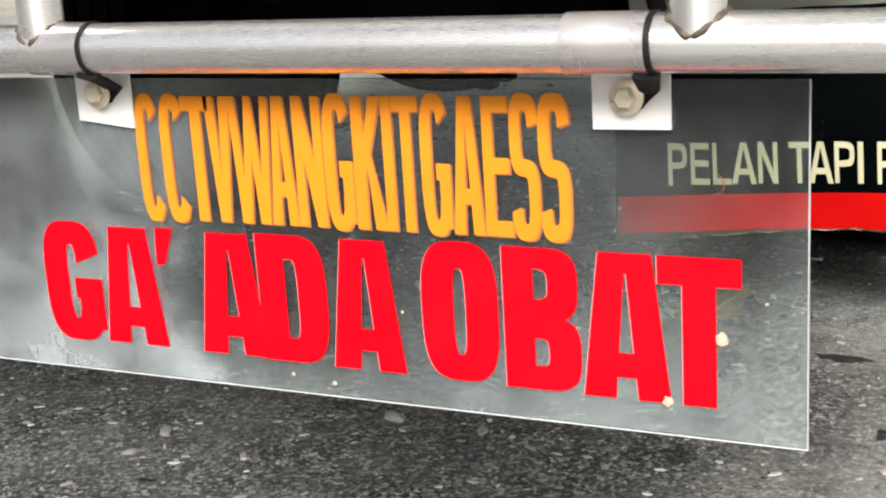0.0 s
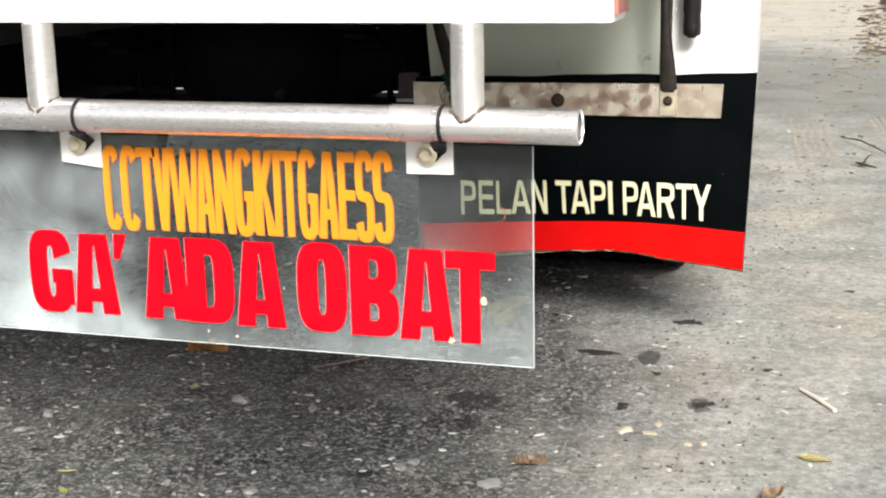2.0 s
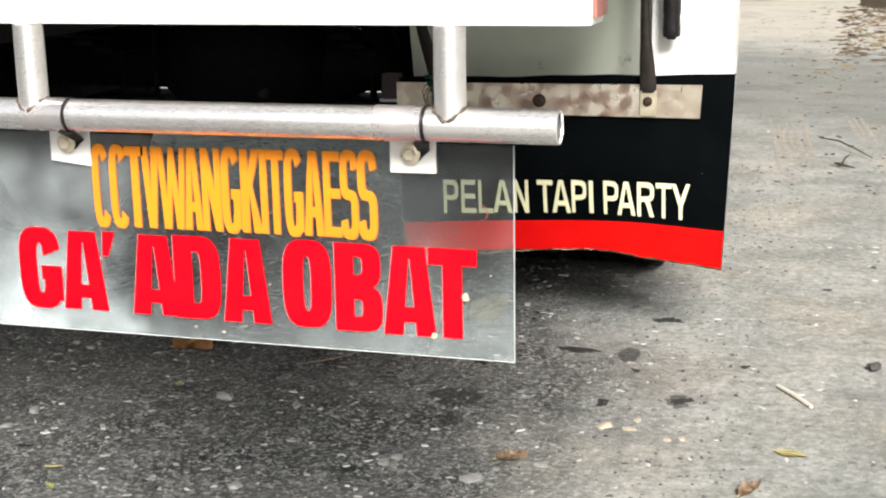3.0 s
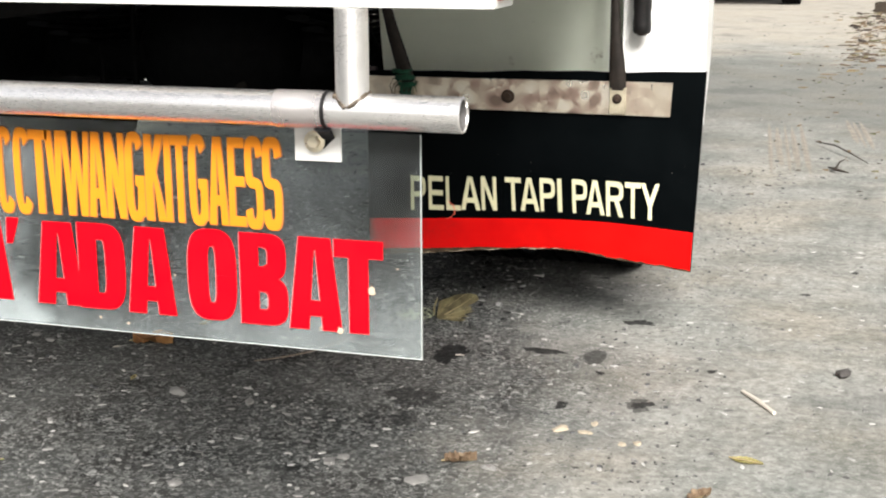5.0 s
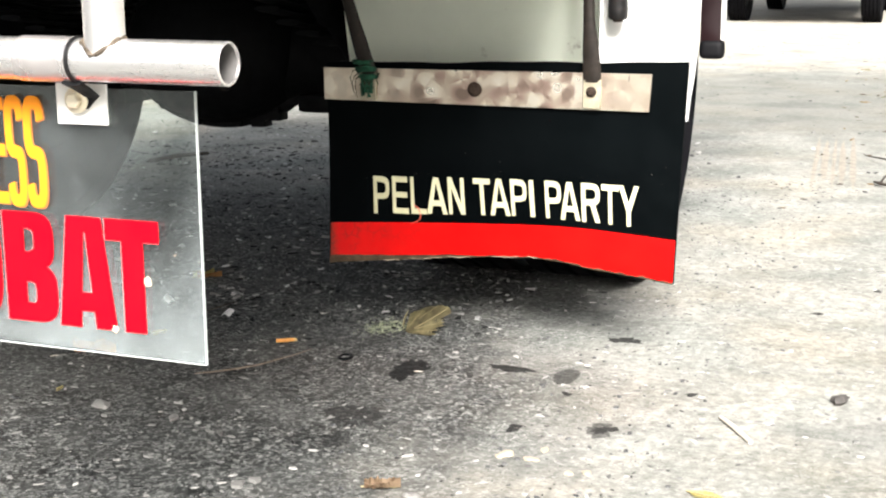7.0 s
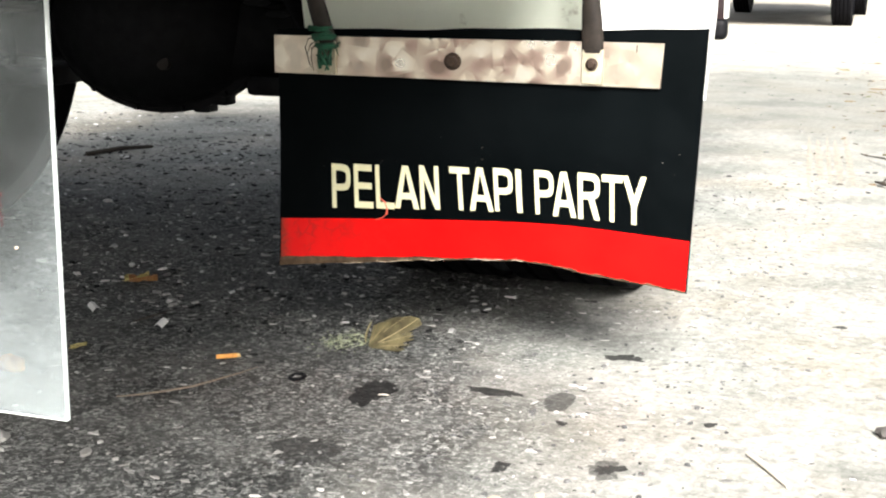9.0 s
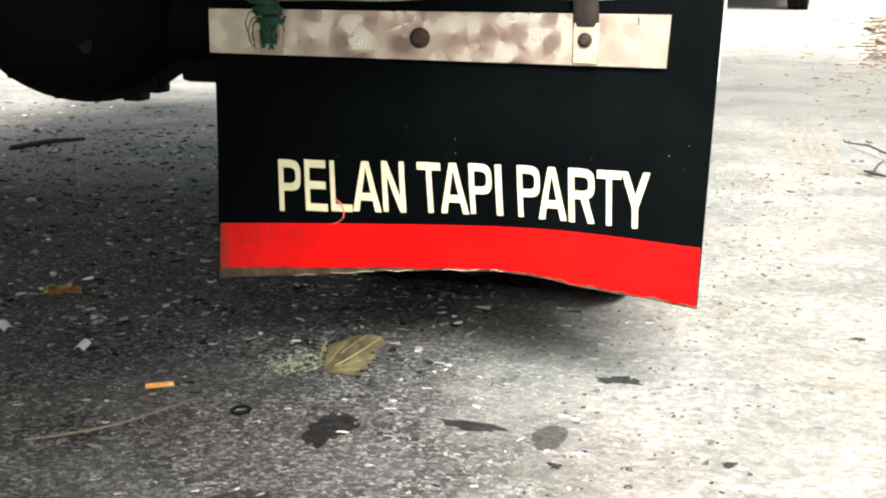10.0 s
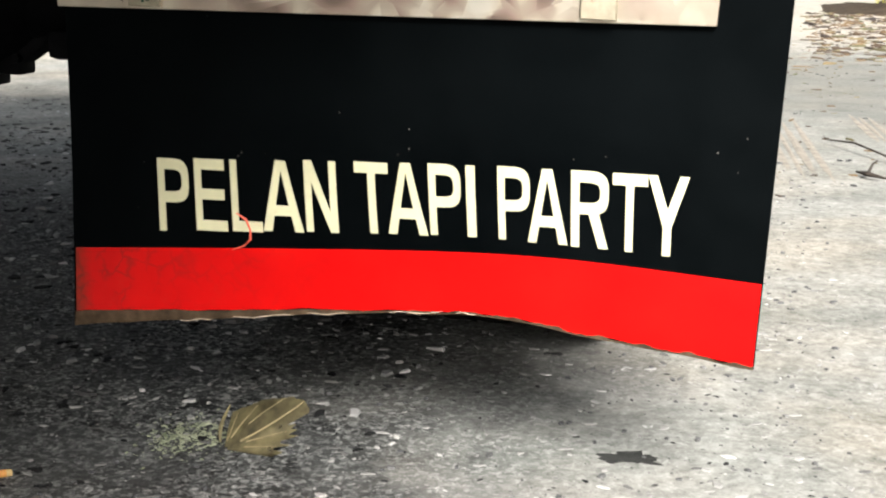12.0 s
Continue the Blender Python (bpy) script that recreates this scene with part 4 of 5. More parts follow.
for pts in (((-0.012, 0.572), (-0.027, 0.562), (-0.034, 0.546), (-0.03, 0.53), (-0.024, 0.523)), ((-0.014, 0.565), (-0.024, 0.556), (-0.027, 0.54), (-0.022, 0.518)),
            ((-0.01, 0.575), (-0.03, 0.573), (-0.038, 0.557), (-0.033, 0.541)), ((0.012, 0.565), (0.022, 0.556), (0.024, 0.545))):
    n = len(pts)
    part("twine_end", tube([(TX + x, -0.0185 - 0.002 * math.sin(2.0 * j), z) for j, (x, z) in enumerate(pts)], [0.0011] * (n - 1) + [0.0006], 5), ROD if pts[0][0] < 0 else TWINE, flap)

# dark rubber stop hanging before the outer fender
stop = thing("rubber_stop", (0.011, 2.69, 0.0), "dark grimy rubber stop hanging before the white fender", "rubber stop")
bm = lathe([(0.0, 0.004), (0.0, 0.0155), (0.004, 0.0185), (0.02, 0.019), (0.045, 0.0175), (0.05, 0.019), (0.3, 0.0175)], (0, 0, 0.681), (0, 0, 1), 24)
part("sleeve", bm, BLACKRUB, stop)
part("core", lathe([(-0.003, 0.009), (0.001, 0.0105), (0.004, 0.0105)], (0.0, 0, 0.6795), (0, 0, 1), 16), RUST, stop)


# ---- litter on the ground ----
def ragged(rng, n, rx, ry, rough=0.25):
    """An uneven closed outline."""
    ph = [rng.uniform(0, 6.28) for _ in range(4)]
    out = []
    for k in range(n):
        a = 2 * math.pi * k / n
        s = 1 + rough * (0.5 * math.sin(2 * a + ph[0]) + 0.35 * math.sin(3 * a + ph[1]) + 0.3 * math.sin(7 * a + ph[2]) + 0.25 * math.sin(11 * a + ph[3]) + rng.uniform(-0.3, 0.3))
        out.append((rx * s * math.cos(a), ry * s * math.sin(a)))
    return out


def patch(name, at, rx, ry, turn, material, label, category, seed, rough=0.3, lift=0.0012):
    """A thin uneven patch lying on the ground."""
    rng = random.Random(seed)
    bm = bmesh.new()
    pts = ragged(rng, 40, rx, ry, rough)
    mid = bm.verts.new((0, 0, lift))
    ins = [bm.verts.new((x * 0.9, y * 0.9, lift)) for x, y in pts]
    rim = [bm.verts.new((x, y, 0.0002)) for x, y in pts]
    for k in range(40):
        j = (k + 1) % 40
        bm.faces.new((mid, ins[k], ins[j]))
        bm.faces.new((ins[k], rim[k], rim[j], ins[j]))
    ob = tagged(part(name, bm, material, smooth=False), label, category)
    ob.matrix_basis = pose(at[0], at[1], 0, 0, 0, turn)
    return ob


def dead_leaf(at, length, width, turn, material, label, seed, curl=0.5, lift=0.0, torn=0.12, tilt=(0, 0)):
    """A dry leaf: a curled blade with a torn edge, and its midrib as a part."""
    rng = random.Random(seed)
    bm = bmesh.new()
    nx, ny = 16, 10
    jag = [rng.uniform(-torn, torn) for _ in range(nx + 1)]
    jag2 = [rng.uniform(-torn, torn) for _ in range(nx + 1)]
    grid = []
    for i in range(nx + 1):
        u = i / nx
        w = width * 0.5 * math.sin(math.pi * min(0.985, max(0.03, u)) ** 0.85) ** 0.95
        row = []
        for j in range(ny + 1):
            v = 2 * j / ny - 1
            side = w * v * (1 + (jag[i] if v > 0 else jag2[i]) * abs(v))
            z = curl * width * (v * v * 0.55 + 0.12 * math.sin(5 * u + 2 * v)) + curl * length * 0.2 * (u - 0.5) ** 2
            z += curl * width * 0.075 * (math.sin(9 * u + 4 * v + seed) + math.sin(15 * v - 7 * u + 2 * seed) + rng.uniform(-0.6, 0.6)) if curl > 0.4 else 0.0
            row.append(bm.verts.new(((u - 0.5) * length, side * (1 - 0.25 * curl * abs(v)), max(z, 0.0) + 0.002 + lift)))
        grid.append(row)
    for a, b in zip(grid, grid[1:]):
        for k in range(ny):
            bm.faces.new((a[k], b[k], b[k + 1], a[k + 1]))
    bmesh.ops.solidify(bm, geom=list(bm.faces), thickness=0.0006)
    leaf = thing("dead_leaf", (0, 0, 0), label, "leaf")
    part("blade", bm, material, leaf)
    pts = [((u - 0.5) * length * 1.0 - (0.1 * length if u == 0 else 0), 0, lift + 0.0035 + curl * length * 0.2 * (u - 0.5) ** 2 + curl * width * 0.12 * math.sin(5 * u)) for u in (0, 0.2, 0.4, 0.6, 0.8, 1.0)]
    part("midrib", tube(pts, [0.0014, 0.0014, 0.0012, 0.001, 0.0008, 0.0004], 6), STALK, leaf)
    leaf.matrix_basis = pose(at[0], at[1], 0, tilt[0], tilt[1], turn)
    return leaf


def stick(points, radii, material, name, label, category, fork=None):
    """A thin twig, stick or wire lying on the ground."""
    x, y = points[0][:2]
    ob = thing(name, (x, y, 0), label, category)
    bm = tube([(a - x, b - y, c) for a, b, c in points], radii, 8)
    part("stem", bm, material, ob)
    if fork:
        part("side_shoot", tube([(a - x, b - y, c) for a, b, c in fork], [radii[1] * 0.7, radii[1] * 0.5, radii[1] * 0.3][: len(fork)], 6), material, ob)
    return ob


def stone(at, size, material, label, seed, name="pebble"):
    rng = random.Random(seed)
    bm = bmesh.new()
    bmesh.ops.create_icosphere(bm, subdivisions=2, radius=1.0)
    ph = [rng.uniform(0, 6.28) for _ in range(3)]
    for v in bm.verts:
        c = v.co.copy()
        s = 1 + 0.2 * math.sin(3 * c.x + ph[0]) + 0.16 * math.sin(5 * c.y + ph[1]) + 0.1 * math.sin(7 * c.z + ph[2]) + 0.1 * math.sin(9 * c.x - 6 * c.y + ph[0])
        v.co = Vector((c.x * size[0] * s, c.y * size[1] * s, c.z * size[2] * s + size[2] * 0.75))
    ob = tagged(part(name, bm, material), label, "pebble")
    ob.matrix_basis = pose(at[0], at[1], 0, 0, 0, rng.uniform(0, 360))
    return ob


STALK = worn("leaf_stalk", (0.3, 0.24, 0.12), 0.7, vary=0.3, scale=60)
OLIVE = leaf_material("olive_dry_leaf", (0.055, 0.046, 0.021), (0.2, 0.17, 0.08), False)
BROWN = leaf_material("brown_dry_leaf", (0.2, 0.085, 0.028), (0.5, 0.26, 0.095), False)
TAN = leaf_material("tan_dry_leaf", (0.13, 0.075, 0.04), (0.42, 0.31, 0.2), False)
YELLOW = leaf_material("yellow_leaf", (0.38, 0.33, 0.1), (0.5, 0.45, 0.2))
GREEN = leaf_material("green_leaf", (0.2, 0.32, 0.05), (0.45, 0.5, 0.1))
MOSS = leaf_material("moss", (0.09, 0.11, 0.055), (0.27, 0.285, 0.19), False)
PALESTONE = worn("pale_stone", (0.21, 0.205, 0.19), 0.8, vary=0.25, scale=60, bump=0.3)
SANDSTONE = worn("yellowish_stone", (0.36, 0.31, 0.23), 0.85, vary=0.3, scale=80, bump=0.3)
DARKSTONE = worn("dark_stone", (0.05, 0.045, 0.04), 0.7, vary=0.4, scale=60, bump=0.3)
PAPER = worn("white_paper", (0.88, 0.87, 0.85), 0.7, vary=0.06, scale=60)
FILTER = worn("orange_filter_paper", (0.7, 0.33, 0.08), 0.7, vary=0.2, scale=160)
WOOD = worn("grey_twig_bark", (0.03, 0.022, 0.015), 0.85, vary=0.4, scale=120)
TWIG = worn("brown_twig_bark", (0.15, 0.12, 0.092), 0.85, vary=0.3, scale=120)
PALEWOOD = worn("peeled_stick", (0.5, 0.46, 0.39), 0.7, vary=0.15, scale=60)

big = thing("dead_leaf", (-0.467, 2.785, 0), "large curled olive-brown dry leaf with a torn edge", "leaf")
rng = random.Random(3)
REACH = ((-4, 0.06), (10, 0.073), (22, 0.08), (31, 0.09), (36, 0.103), (46, 0.104), (60, 0.082), (76, 0.057), (96, 0.043))
RIB = 47.0


def leaf_at(angle, s):
    """A point of the upright fan of the blade: an angle from the ground and a share of its reach."""
    r = smooth_line(REACH, angle) * s
    a = radians(angle)
    lean = 0.42 * math.sin(a) * r
    fold = (0.16 if angle < RIB else -0.30) * abs(math.sin(radians(angle - RIB))) * r
    ripple = 0.0012 * math.sin(angle * 0.3) * s
    return Vector((1.14 * r * math.cos(a), lean - fold + ripple + 0.012 * s * s * math.sin(a), 0.002 + r * max(0.02, math.sin(a)) * 0.74))


bm = bmesh.new()
grid = []
for i in range(41):
    angle = -4 + 2.5 * i
    tear = rng.uniform(0.74, 1.04) if angle < 34 else rng.uniform(0.975, 1.01)
    grid.append([bm.verts.new(leaf_at(angle, s * (tear if s > 0.8 else 1.0))) for s in (0.04, 0.25, 0.5, 0.7, 0.85, 1.0)])
for a, b in zip(grid, grid[1:]):
    for k in range(5):
        bm.faces.new((a[k], b[k], b[k + 1], a[k + 1]))
bmesh.ops.solidify(bm, geom=list(bm.faces), thickness=0.0007)
part("blade", bm, OLIVE, big)


def vein(angle, s0, s1, r, turn=0.0):
    pts = [leaf_at(angle + turn * k / 5, s0 + (s1 - s0) * k / 5) + Vector((0, -0.0012, 0.0006)) for k in range(6)]
    return tube(pts, [r * (1 - 0.12 * k) for k in range(6)], 6)


part("midrib", vein(RIB - 8, 0.2, 0.97, 0.0013, 5), STALK, big, "pale midrib")
for angle, s0, s1, turn in ((60, 0.5, 0.97, -6), (72, 0.25, 0.9, -4), (84, 0.2, 0.9, 2), (30, 0.3, 0.85, -3), (16, 0.3, 0.8, -4)):
    part("vein", vein(angle, s0, s1, 0.0006, turn), STALK, big)
part("curled_edge", tube([leaf_at(97, s) + Vector((-0.004 - 0.004 * math.sin(3 * s), 0, 0.004)) for s in (0.1, 0.3, 0.5, 0.7, 0.9, 1.1)], [0.001, 0.0022, 0.0025, 0.0025, 0.002, 0.0008], 8, squash=[0.5] * 6), OLIVE, big, "curled paler leaf edge")
dead_leaf((-1.01, 2.425), 0.09, 0.062, 12, BROWN, "orange-brown crumpled dry leaf under the truck", 5, 0.6, torn=0.2)
dead_leaf((-0.163, 1.97), 0.056, 0.036, 25, TAN, "small crumpled brown dry leaf", 8, 0.62, torn=0.55)
dead_leaf((0.309, 2.112), 0.055, 0.032, -12, YELLOW, "small flat yellow leaf", 9, 0.12)
dead_leaf((0.25, 1.93), 0.062, 0.036, 62, TAN, "crumpled tan dry leaf", 11, 0.55, torn=0.35)
dead_leaf((-0.936, 1.74), 0.03, 0.012, 20, GREEN, "small fresh green leaf scrap", 12, 0.15)
dead_leaf((-1.15, 3.09), 0.06, 0.035, 60, YELLOW, "yellowed curled leaf in the truck's shade", 13, 0.6)
dead_leaf((-0.93, 2.2), 0.025, 0.014, 100, YELLOW, "tiny yellow leaf scrap", 14, 0.3)
patch("oil_stain", (-0.36, 2.55), 0.034, 0.06, 10, STAIN, "black ragged oil stain on the asphalt", "stain", 22, 0.32)
patch("oil_stain", (-0.17, 2.622), 0.05, 0.017, -10, STAIN, "long black oil smear on the asphalt", "stain", 23, 0.3)
patch("oil_stain", (-0.056, 2.612), 0.026, 0.046, 0, DULL, "round dark oil spot on the asphalt", "stain", 24, 0.15)
patch("oil_stain", (-0.348, 2.262), 0.05, 0.06, 0, DULL, "dull dark stain on the asphalt", "stain", 25, 0.25, 0.0006)
patch("oil_stain", (-0.327, 2.14), 0.03, 0.035, 0, DULL, "small dull stain on the asphalt", "stain", 26, 0.3, 0.0006)
patch("oil_stain", (0.082, 2.34), 0.024, 0.034, 0, DULL, "small dark stain on the asphalt", "stain", 27, 0.3, 0.0006)
patch("oil_stain", (-0.06, 2.29), 0.01, 0.013, 0, STAIN, "tiny black tar spot", "stain", 28, 0.3, 0.001)

butt = thing("cigarette_butt", (-0.677, 2.636, 0), "orange cigarette butt with a crushed end", "cigarette butt")
part("filter", tube([(-0.018, -0.013, 0.0045), (-0.006, -0.0045, 0.0045), (0.012, 0.0085, 0.0045)], [0.0042, 0.0043, 0.0043], 12), FILTER, butt, "orange filter")
part("crushed_end", tube([(0.0121, 0.0086, 0.0045), (0.017, 0.012, 0.0042)], [0.0043, 0.0036], 12), worn("yellowed_paper", (0.6, 0.42, 0.18), 0.7, vary=0.2, scale=120), butt, "yellowed crushed end")
for at, turn in (((-0.896, 2.77), -30), ((-1.091, 2.832), 80)):
    bm = bmesh.new()
    fold = [[bm.verts.new((x, y + 0.002 * x / 0.013, z + 0.75 * (y + 0.008))) for y in (-0.008, -0.002, 0.0075)] for x, z in ((-0.013, 0.002), (-0.003, 0.0075), (0.004, 0.007), (0.013, 0.003))]
    for a, b in zip(fold, fold[1:]):
        for k in range(2):
            bm.faces.new((a[k], b[k], b[k + 1], a[k + 1]))
    bmesh.ops.solidify(bm, geom=list(bm.faces), thickness=0.0012)
    ob = tagged(part("paper_scrap", bm, PAPER, smooth=False), "small white paper scrap on the asphalt", "paper scrap", "paper scraps")
    ob.matrix_basis = pose(at[0], at[1], 0, 0, 0, turn)
ring = []
for k in range(25):
    a = 2 * math.pi * k / 24
    ring.append((0.012 * math.cos(a), 0.016 * math.sin(a), 0.002))
tagged(part("rubber_ring", tube(ring, [0.0034] * 25, 6, cap=False), CHASSIS), "small black rubber ring", "ring").location = (-0.511, 2.575, 0)
stick([(-0.74, 2.37, 0.003), (-0.711, 2.388, 0.004), (-0.68, 2.42, 0.004), (-0.649, 2.459, 0.004), (-0.63, 2.5, 0.005), (-0.611, 2.56, 0.003), (-0.6, 2.6, 0.003)], [0.0012, 0.0018, 0.0021, 0.0021, 0.0019, 0.0014, 0.0007], TWIG, "twig", "thin brown curved twig", "twig")
stick([(-2.34, 4.66, 0.008), (-2.28, 4.79, 0.014), (-2.23, 4.92, 0.008)], [0.008, 0.009, 0.006], WOOD, "stick", "dark stick lying beyond the truck", "stick")
stick([(0.275, 5.68, 0.012), (0.345, 5.5, 0.03), (0.41, 5.36, 0.022), (0.475, 5.22, 0.01)], [0.002, 0.0035, 0.003, 0.0015], WOOD, "twig", "dark forked twig on the dusty ground", "twig", fork=[(0.285, 5.66, 0.012), (0.268, 5.6, 0.025), (0.26, 5.62, 0.03)])
stick([(0.335, 5.1, 0.008), (0.36, 5.03, 0.014), (0.41, 4.99, 0.01)], [0.003, 0.007, 0.002], WOOD, "twig", "short dark curled twig", "twig", fork=[(0.36, 5.03, 0.014), (0.375, 5.1, 0.03), (0.39, 5.16, 0.03)])
stick([(0.267, 2.468, 0.005), (0.298, 2.42, 0.007), (0.336, 2.362, 0.004)], [0.0035, 0.0045, 0.004], PALEWOOD, "stick", "short pale peeled stick", "stick")
stick([(-0.965, 2.78, 0.003), (-0.95, 2.815, 0.006), (-0.937, 2.885, 0.004)], [0.0015, 0.002, 0.001], WOOD, "twig", "small twig in the truck's shade", "twig")
stone((0.456, 2.633), (0.022, 0.014, 0.009), DARKSTONE, "dark brown pebble on the asphalt", 31)
stone((-0.803, 2.148), (0.026, 0.014, 0.006), PALESTONE, "flat pale stone on the asphalt", 32)
stone((-0.378, 1.905), (0.013, 0.01, 0.004), PALESTONE, "flat pale stone chip", 33)
stone((-0.36, 1.925), (0.011, 0.009, 0.004), PALESTONE, "flat pale stone chip", 34)
stone((-0.208, 1.868), (0.016, 0.02, 0.003), PALESTONE, "flat pale stone chip", 35)
stone((-0.03, 2.17), (0.014, 0.016, 0.004), SANDSTONE, "pale yellowish stone chip", 36)
dead_leaf((-0.896, 1.662), 0.028, 0.014, -35, GREEN, "small fresh green leaf scrap", 15, 0.2)
dead_leaf((-1.13, 3.083), 0.062, 0.034, 35, BROWN, "brown crumpled leaf clump in the truck's shade", 16, 0.6, torn=0.35)
dead_leaf((-0.965, 2.595), 0.035, 0.02, 70, YELLOW, "small yellowed leaf scrap", 17, 0.5)
for k, (x, y, rx, ry) in enumerate(((-1.051, 1.819, 0.013, 0.007), (0.088, 2.343, 0.02, 0.018), (-0.061, 2.31, 0.009, 0.011), (-0.025, 2.51, 0.009, 0.01), (-0.008, 2.894, 0.022, 0.03), (-0.161, 3.276, 0.008, 0.012),
                                    (0.194, 2.585, 0.008, 0.012), (0.348, 3.252, 0.009, 0.014), (0.46, 3.513, 0.008, 0.014), (-0.644, 2.671, 0.008, 0.007), (-0.613, 2.632, 0.008, 0.006), (-0.581, 2.652, 0.006, 0.006))):
    patch("tar_spot", (x, y), rx, ry, 20 * k, STAIN, "tiny black tar spot on the asphalt", "stain", 90 + k, 0.5, 0.001)
for k, (x, y, r) in enumerate(((0.023, 2.211, 0.009), (0.016, 2.165, 0.012), (0.088, 2.126, 0.008), (0.113, 2.14, 0.008))):
    stone((x, y), (r, r * 0.8, 0.003), SANDSTONE, "pale yellowish stone chip", 110 + k)
for k, (x, y, r) in enumerate(((-1.139, 1.894, 0.012), (-0.59, 1.738, 0.014), (-0.106, 1.953, 0.014), (-1.293, 2.403, 0.011), (-1.242, 2.378, 0.012), (-0.639, 2.132, 0.013))):
    stone((x, y), (r, r * 0.75, 0.004), PALESTONE, "flat pale stone chip", 120 + k)
for k, (x, y, turn) in enumerate(((-1.074, 2.375, 1.0), (-1.098, 1.931, -0.9), (-0.335, 2.536, 0.1))):
    c, d = 0.009 * math.cos(turn), 0.009 * math.sin(turn)
    stick([(x - c, y - d, 0.0022), (x, y, 0.003), (x + c, y + d, 0.0022)], [0.0009, 0.0014, 0.0008], PALEWOOD, "splinter", "tiny pale wood splinter", "splinter")
stone((-1.13, 1.98), (0.014, 0.012, 0.006), PALESTONE, "pale pebble on the asphalt", 37)

# faint dusty tyre tracks on the open ground
tracks = thing("tyre_track", (0.2, 5.6, 0), "faint streaky tyre track marks on dusty ground", "tyre track")


def mark(name, seed, x, y, w, l, material, lift, rough=0.2):
    """A thin ragged streak along the way of the wheels."""
    rng = random.Random(seed)
    bm = bmesh.new()
    mid = bm.verts.new((x - 0.2, y - 5.6, lift))
    rim = [bm.verts.new((x - 0.2 + a - 0.085 * b, y - 5.6 + b, lift * 0.3)) for a, b in ragged(rng, 30, w, l, rough)]
    for j in range(30):
        bm.faces.new((mid, rim[j], rim[(j + 1) % 30]))
    part(name, bm, material, tracks, smooth=False)


for k, (x, y, w, l) in enumerate(((0.085, 5.6, 0.009, 0.6), (0.118, 5.62, 0.012, 0.56), (0.155, 5.58, 0.007, 0.64), (0.185, 5.6, 0.011, 0.6), (0.222, 5.63, 0.012, 0.62), (0.4, 6.1, 0.012, 0.36), (0.43, 6.05, 0.008, 0.4), (0.465, 6.0, 0.012, 0.36))):
    mark("streak", 70 + k, x, y, w, l, DUST, 0.0026)


# ---- scattered stuff ----
def scatter(name, count, area, size, height, material, label, category, seed, sides=6, stretch=1.0):
    """Many low stone chips or straw bits pressed into the ground, as one mesh."""
    rng = np.random.default_rng(seed)
    x0, x1, y0, y1, power = area
    x = rng.uniform(x0, x1, count)
    y = y0 + (y1 - y0) * rng.uniform(0, 1, count) ** max(power, 0.1)
    if power == 0:
        x = rng.normal((x0 + x1) / 2, (x1 - x0) / 4, count)
        y = rng.normal((y0 + y1) / 2, (y1 - y0) / 4, count)
    s = size[0] + (size[1] - size[0]) * rng.uniform(0, 1, count) ** 3
    turn = rng.uniform(0, 2 * np.pi, count)
    verts, faces = [], []
    for i in range(count):
        a = np.arange(sides) * 2 * np.pi / sides
        r = s[i] * rng.uniform(0.5, 1.3, sides)
        px, py = r * np.cos(a) * stretch, r * np.sin(a) * 0.8
        c, d = np.cos(turn[i]), np.sin(turn[i])
        h = s[i] * height * rng.uniform(0.5, 1.3)
        b = len(verts)
        for k in range(sides):
            verts.append((x[i] + c * px[k] - d * py[k], y[i] + d * px[k] + c * py[k], -0.001))
        tilt = rng.uniform(-0.3, 0.3, 2)
        for k in range(sides):
            qx, qy = 0.72 * px[k], 0.72 * py[k]
            verts.append((x[i] + c * qx - d * qy, y[i] + d * qx + c * qy, h * (1 + tilt[0] * px[k] / s[i] + tilt[1] * py[k] / s[i])))
        for k in range(sides):
            j = (k + 1) % sides
            faces.append((b + k, b + j, b + sides + j, b + sides + k))
        faces.append(tuple(range(b + sides, b + 2 * sides)))
    me = bpy.data.meshes.new(name)
    me.from_pydata(verts, [], faces)
    me.materials.append(material)
    return tagged(new(name, me), label, category, kind="stuff")


STRAW = Mat("leaf_litter", 0.8)
STRAW.set("Base Color", STRAW.ramp(STRAW.t.nodes.new("ShaderNodeNewGeometry").outputs["Random Per Island"], (0.0, (0.012, 0.008, 0.005)), (0.45, (0.05, 0.03, 0.014)), (0.75, (0.13, 0.085, 0.04)), (0.92, (0.06, 0.065, 0.025)), (1.0, (0.17, 0.13, 0.075))))
scatter("gravel", 7000, (-2.2, 0.25, 1.3, 5.2, 1.0), (0.0015, 0.0075), 0.45, CHIPS, "loose stone chips and grit pressed into the asphalt", "gravel", 41, 5)
scatter("stone_chip", 7200, (-1.9, 0.9, 1.45, 3.9, 1.0), (0.0014, 0.0078), 0.2, shard_material("pale_chips", (0.08, 0.078, 0.074), (0.46, 0.45, 0.42)), "pale flat stone chips bedded in the asphalt", "stone chips", 46, 5, 1.7)
scatter("dark_chip", 2400, (-1.7, 0.2, 1.45, 5.0, 1.0), (0.0016, 0.0058), 0.12, shard_material("dark_chips", (0.006, 0.006, 0.007), (0.05, 0.048, 0.045)), "dark flat stone chips bedded in the asphalt", "stone chips", 47, 5, 1.4)
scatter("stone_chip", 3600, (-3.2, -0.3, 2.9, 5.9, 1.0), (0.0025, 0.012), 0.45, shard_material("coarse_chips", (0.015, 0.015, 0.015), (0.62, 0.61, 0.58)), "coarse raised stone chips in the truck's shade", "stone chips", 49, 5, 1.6)
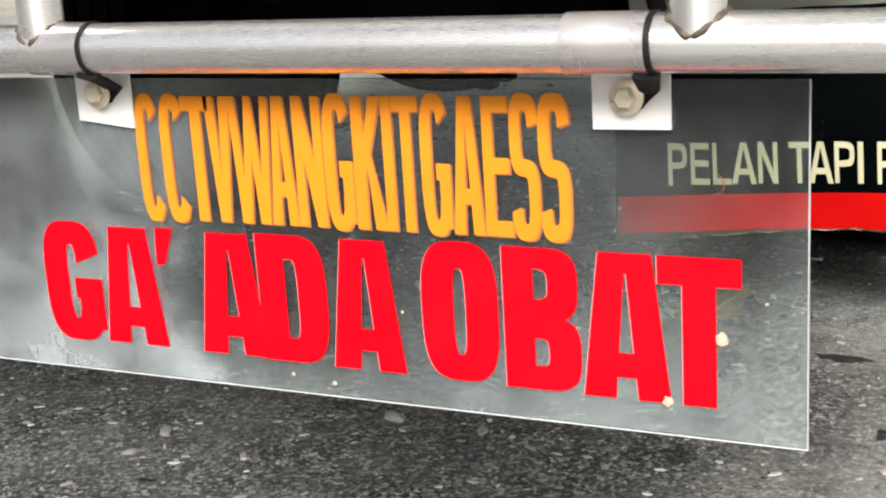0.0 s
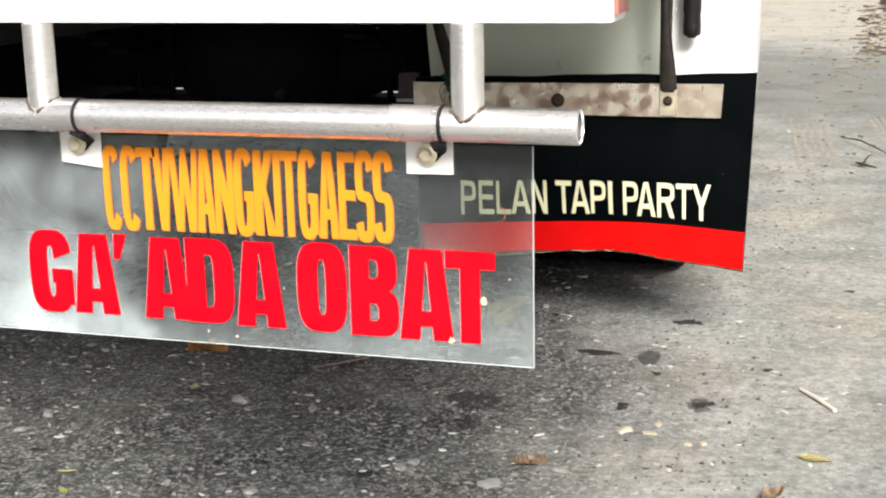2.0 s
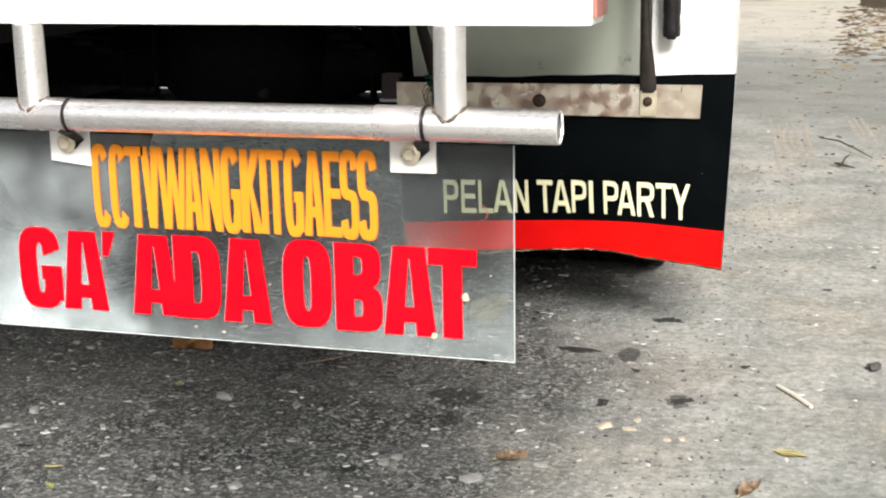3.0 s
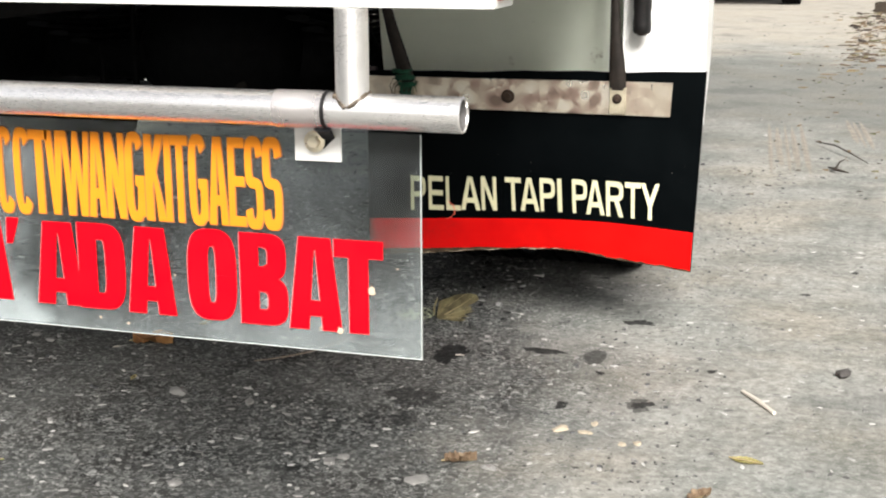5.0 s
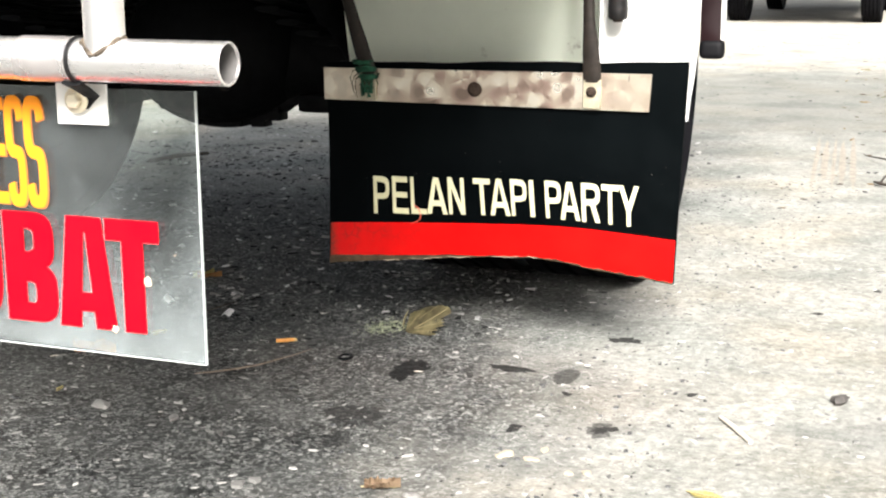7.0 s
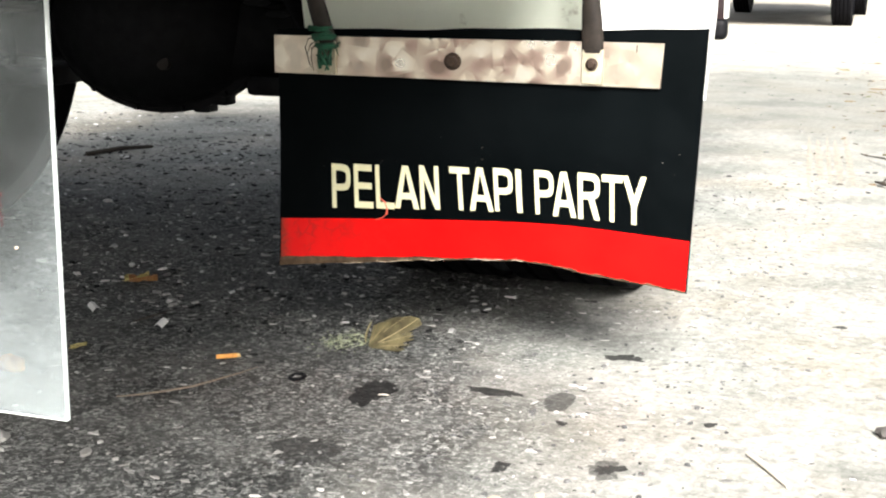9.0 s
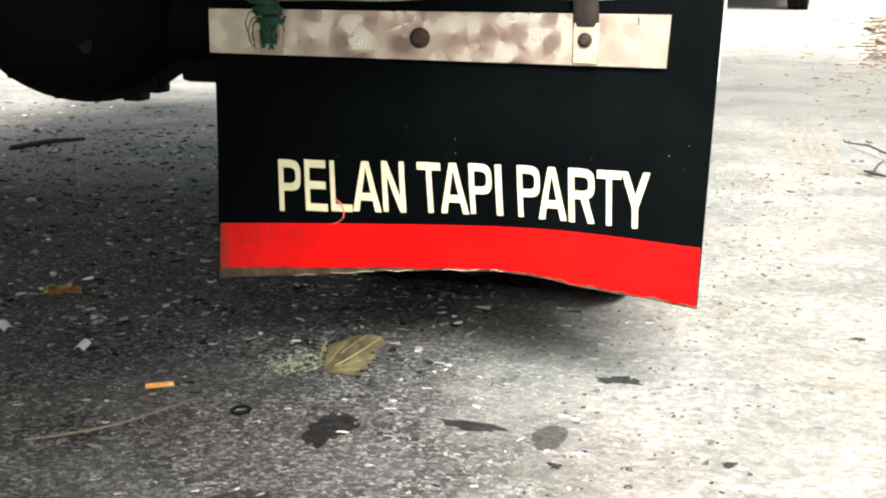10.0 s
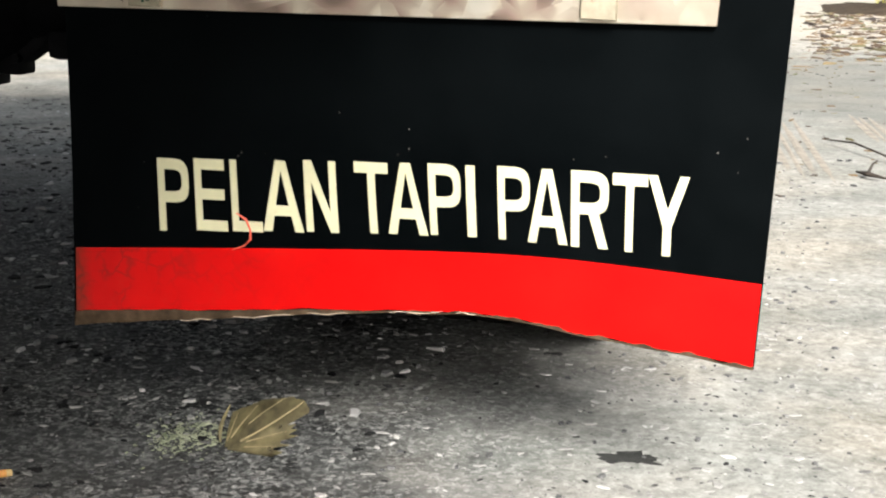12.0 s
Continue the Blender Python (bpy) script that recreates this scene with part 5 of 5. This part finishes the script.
scatter("dark_chip", 2600, (-3.0, -0.3, 2.75, 5.2, 1.0), (0.003, 0.012), 0.3, shard_material("near_black_chips", (0.003, 0.003, 0.003), (0.02, 0.02, 0.019)), "near-black stone chips strewn under the truck", "stone chips", 50, 5, 1.5)
scatter("grit", 1800, (-3.5, 2.5, 4.5, 13.0, 1.4), (0.003, 0.014), 0.35, CHIPS, "loose grit scattered over the open ground", "gravel", 42)
scatter("leaf_litter", 2300, (0.28, 2.6, 8.9, 14.4, 0.8), (0.01, 0.038), 0.3, STRAW.m, "brown and yellow leaf litter along the verge", "leaf litter", 43, 5, 2.2)
scatter("moss", 520, (-0.58, -0.47, 2.755, 2.875, 0), (0.0012, 0.0042), 0.4, MOSS, "pale greenish moss and grit beside the leaf", "moss", 45, 5, 1.3)
scatter("straw", 140, (0.0, 1.2, 4.5, 9.0, 1.0), (0.005, 0.012), 0.5, STRAW.m, "scattered straw and leaf scraps", "straw", 44, 4, 2.5)

scatter("dead_leaves", 420, (-0.1, 2.6, 7.0, 15.0, 0.9), (0.008, 0.03), 0.3, STRAW.m, "thinly scattered brown dead leaves and bits", "dead leaves", 48, 5, 2.6)

# low soil verge with dry grass at the far edge of the ground
SOIL = worn("dark_verge_soil", (0.05, 0.038, 0.026), 0.95, vary=0.5, scale=9, spots=0.3, spot_color=(0.14, 0.09, 0.04), bump=0.6, fine=60, shine=0.1)
rng = random.Random(70)
bm = bmesh.new()
grid = []
for i in range(61):
    x = 0.25 + i * 0.12
    edge = 14.35 + 0.12 * math.sin(1.7 * i) + rng.uniform(-0.05, 0.05) - 0.02 * i
    tall = 0.12 * min(1.0, (i / 9) ** 2) * (1 + 0.25 * math.sin(0.9 * i + 1))
    grid.append([bm.verts.new((x, edge + d, tall * h * rng.uniform(0.8, 1.2) - 0.004)) for d, h in ((0, 0.0), (0.1, 0.45), (0.25, 0.85), (0.5, 1.0), (1.0, 1.05), (2.0, 0.9), (3.2, 0.0))])
for a, b in zip(grid, grid[1:]):
    for k in range(6):
        bm.faces.new((a[k], b[k], b[k + 1], a[k + 1]))
tagged(part("verge", bm, SOIL), "low dark soil verge with dry grass and leaves", "verge", kind="structure")
GRASS = leaf_material("dry_grass", (0.16, 0.17, 0.03), (0.42, 0.38, 0.08), False)
rng = random.Random(71)
bm = bmesh.new()
for k in range(900):
    x, y = rng.uniform(0.9, 7.2), rng.uniform(14.7, 16.4)
    a, h, w = rng.uniform(0, 6.28), rng.uniform(0.08, 0.3), rng.uniform(0.004, 0.009)
    lean = rng.uniform(0.02, 0.12)
    c, d = math.cos(a), math.sin(a)
    v = [bm.verts.new(q) for q in ((x - d * w, y + c * w, 0.08), (x + d * w, y - c * w, 0.08), (x + c * lean * 0.4 + d * w * 0.7, y + d * lean * 0.4 - c * w * 0.7, 0.08 + h * 0.6), (x + c * lean, y + d * lean, 0.08 + h), (x + c * lean * 0.4 - d * w * 0.7, y + d * lean * 0.4 + c * w * 0.7, 0.08 + h * 0.6))]
    bm.faces.new(v)
tagged(part("grass", bm, GRASS, smooth=False), "dry yellow-green grass growing on the soil verge", "grass", kind="stuff")

# ---- parked vehicle far behind ----
van = thing("parked_truck", (-1.18, 15.85, 0), "dark parked truck standing far off on its wheels", "truck")
bm = box(-0.92, 0.35, 0.62, 0.92, 4.2, 0.95, 0.03)
part("body", box(-0.95, -0.7, 0.62, 0.95, 4.4, 2.1, 0.05), CHASSIS, van, "dark vehicle body")
part("chassis", bm, CHASSIS, van)
for cx in (-1.18 - 0.715, -1.18 + 0.715):
    wheel(cx, van, 0.37, 0.2, 15.85)
    wheel(cx, van, 0.37, 0.2, 18.8)
part("rear_axle", tube([(-0.7, 0, 0.37), (-0.15, 0, 0.37), (-0.12, 0, 0.37), (0.12, 0, 0.37), (0.15, 0, 0.37), (0.7, 0, 0.37)], [0.045, 0.05, 0.1, 0.1, 0.05, 0.045], 16), CHASSIS, van)
part("bumper", box(-0.85, -0.82, 0.5, 0.85, -0.72, 0.64, 0.02), WHITE, van, "pale rear bumper")
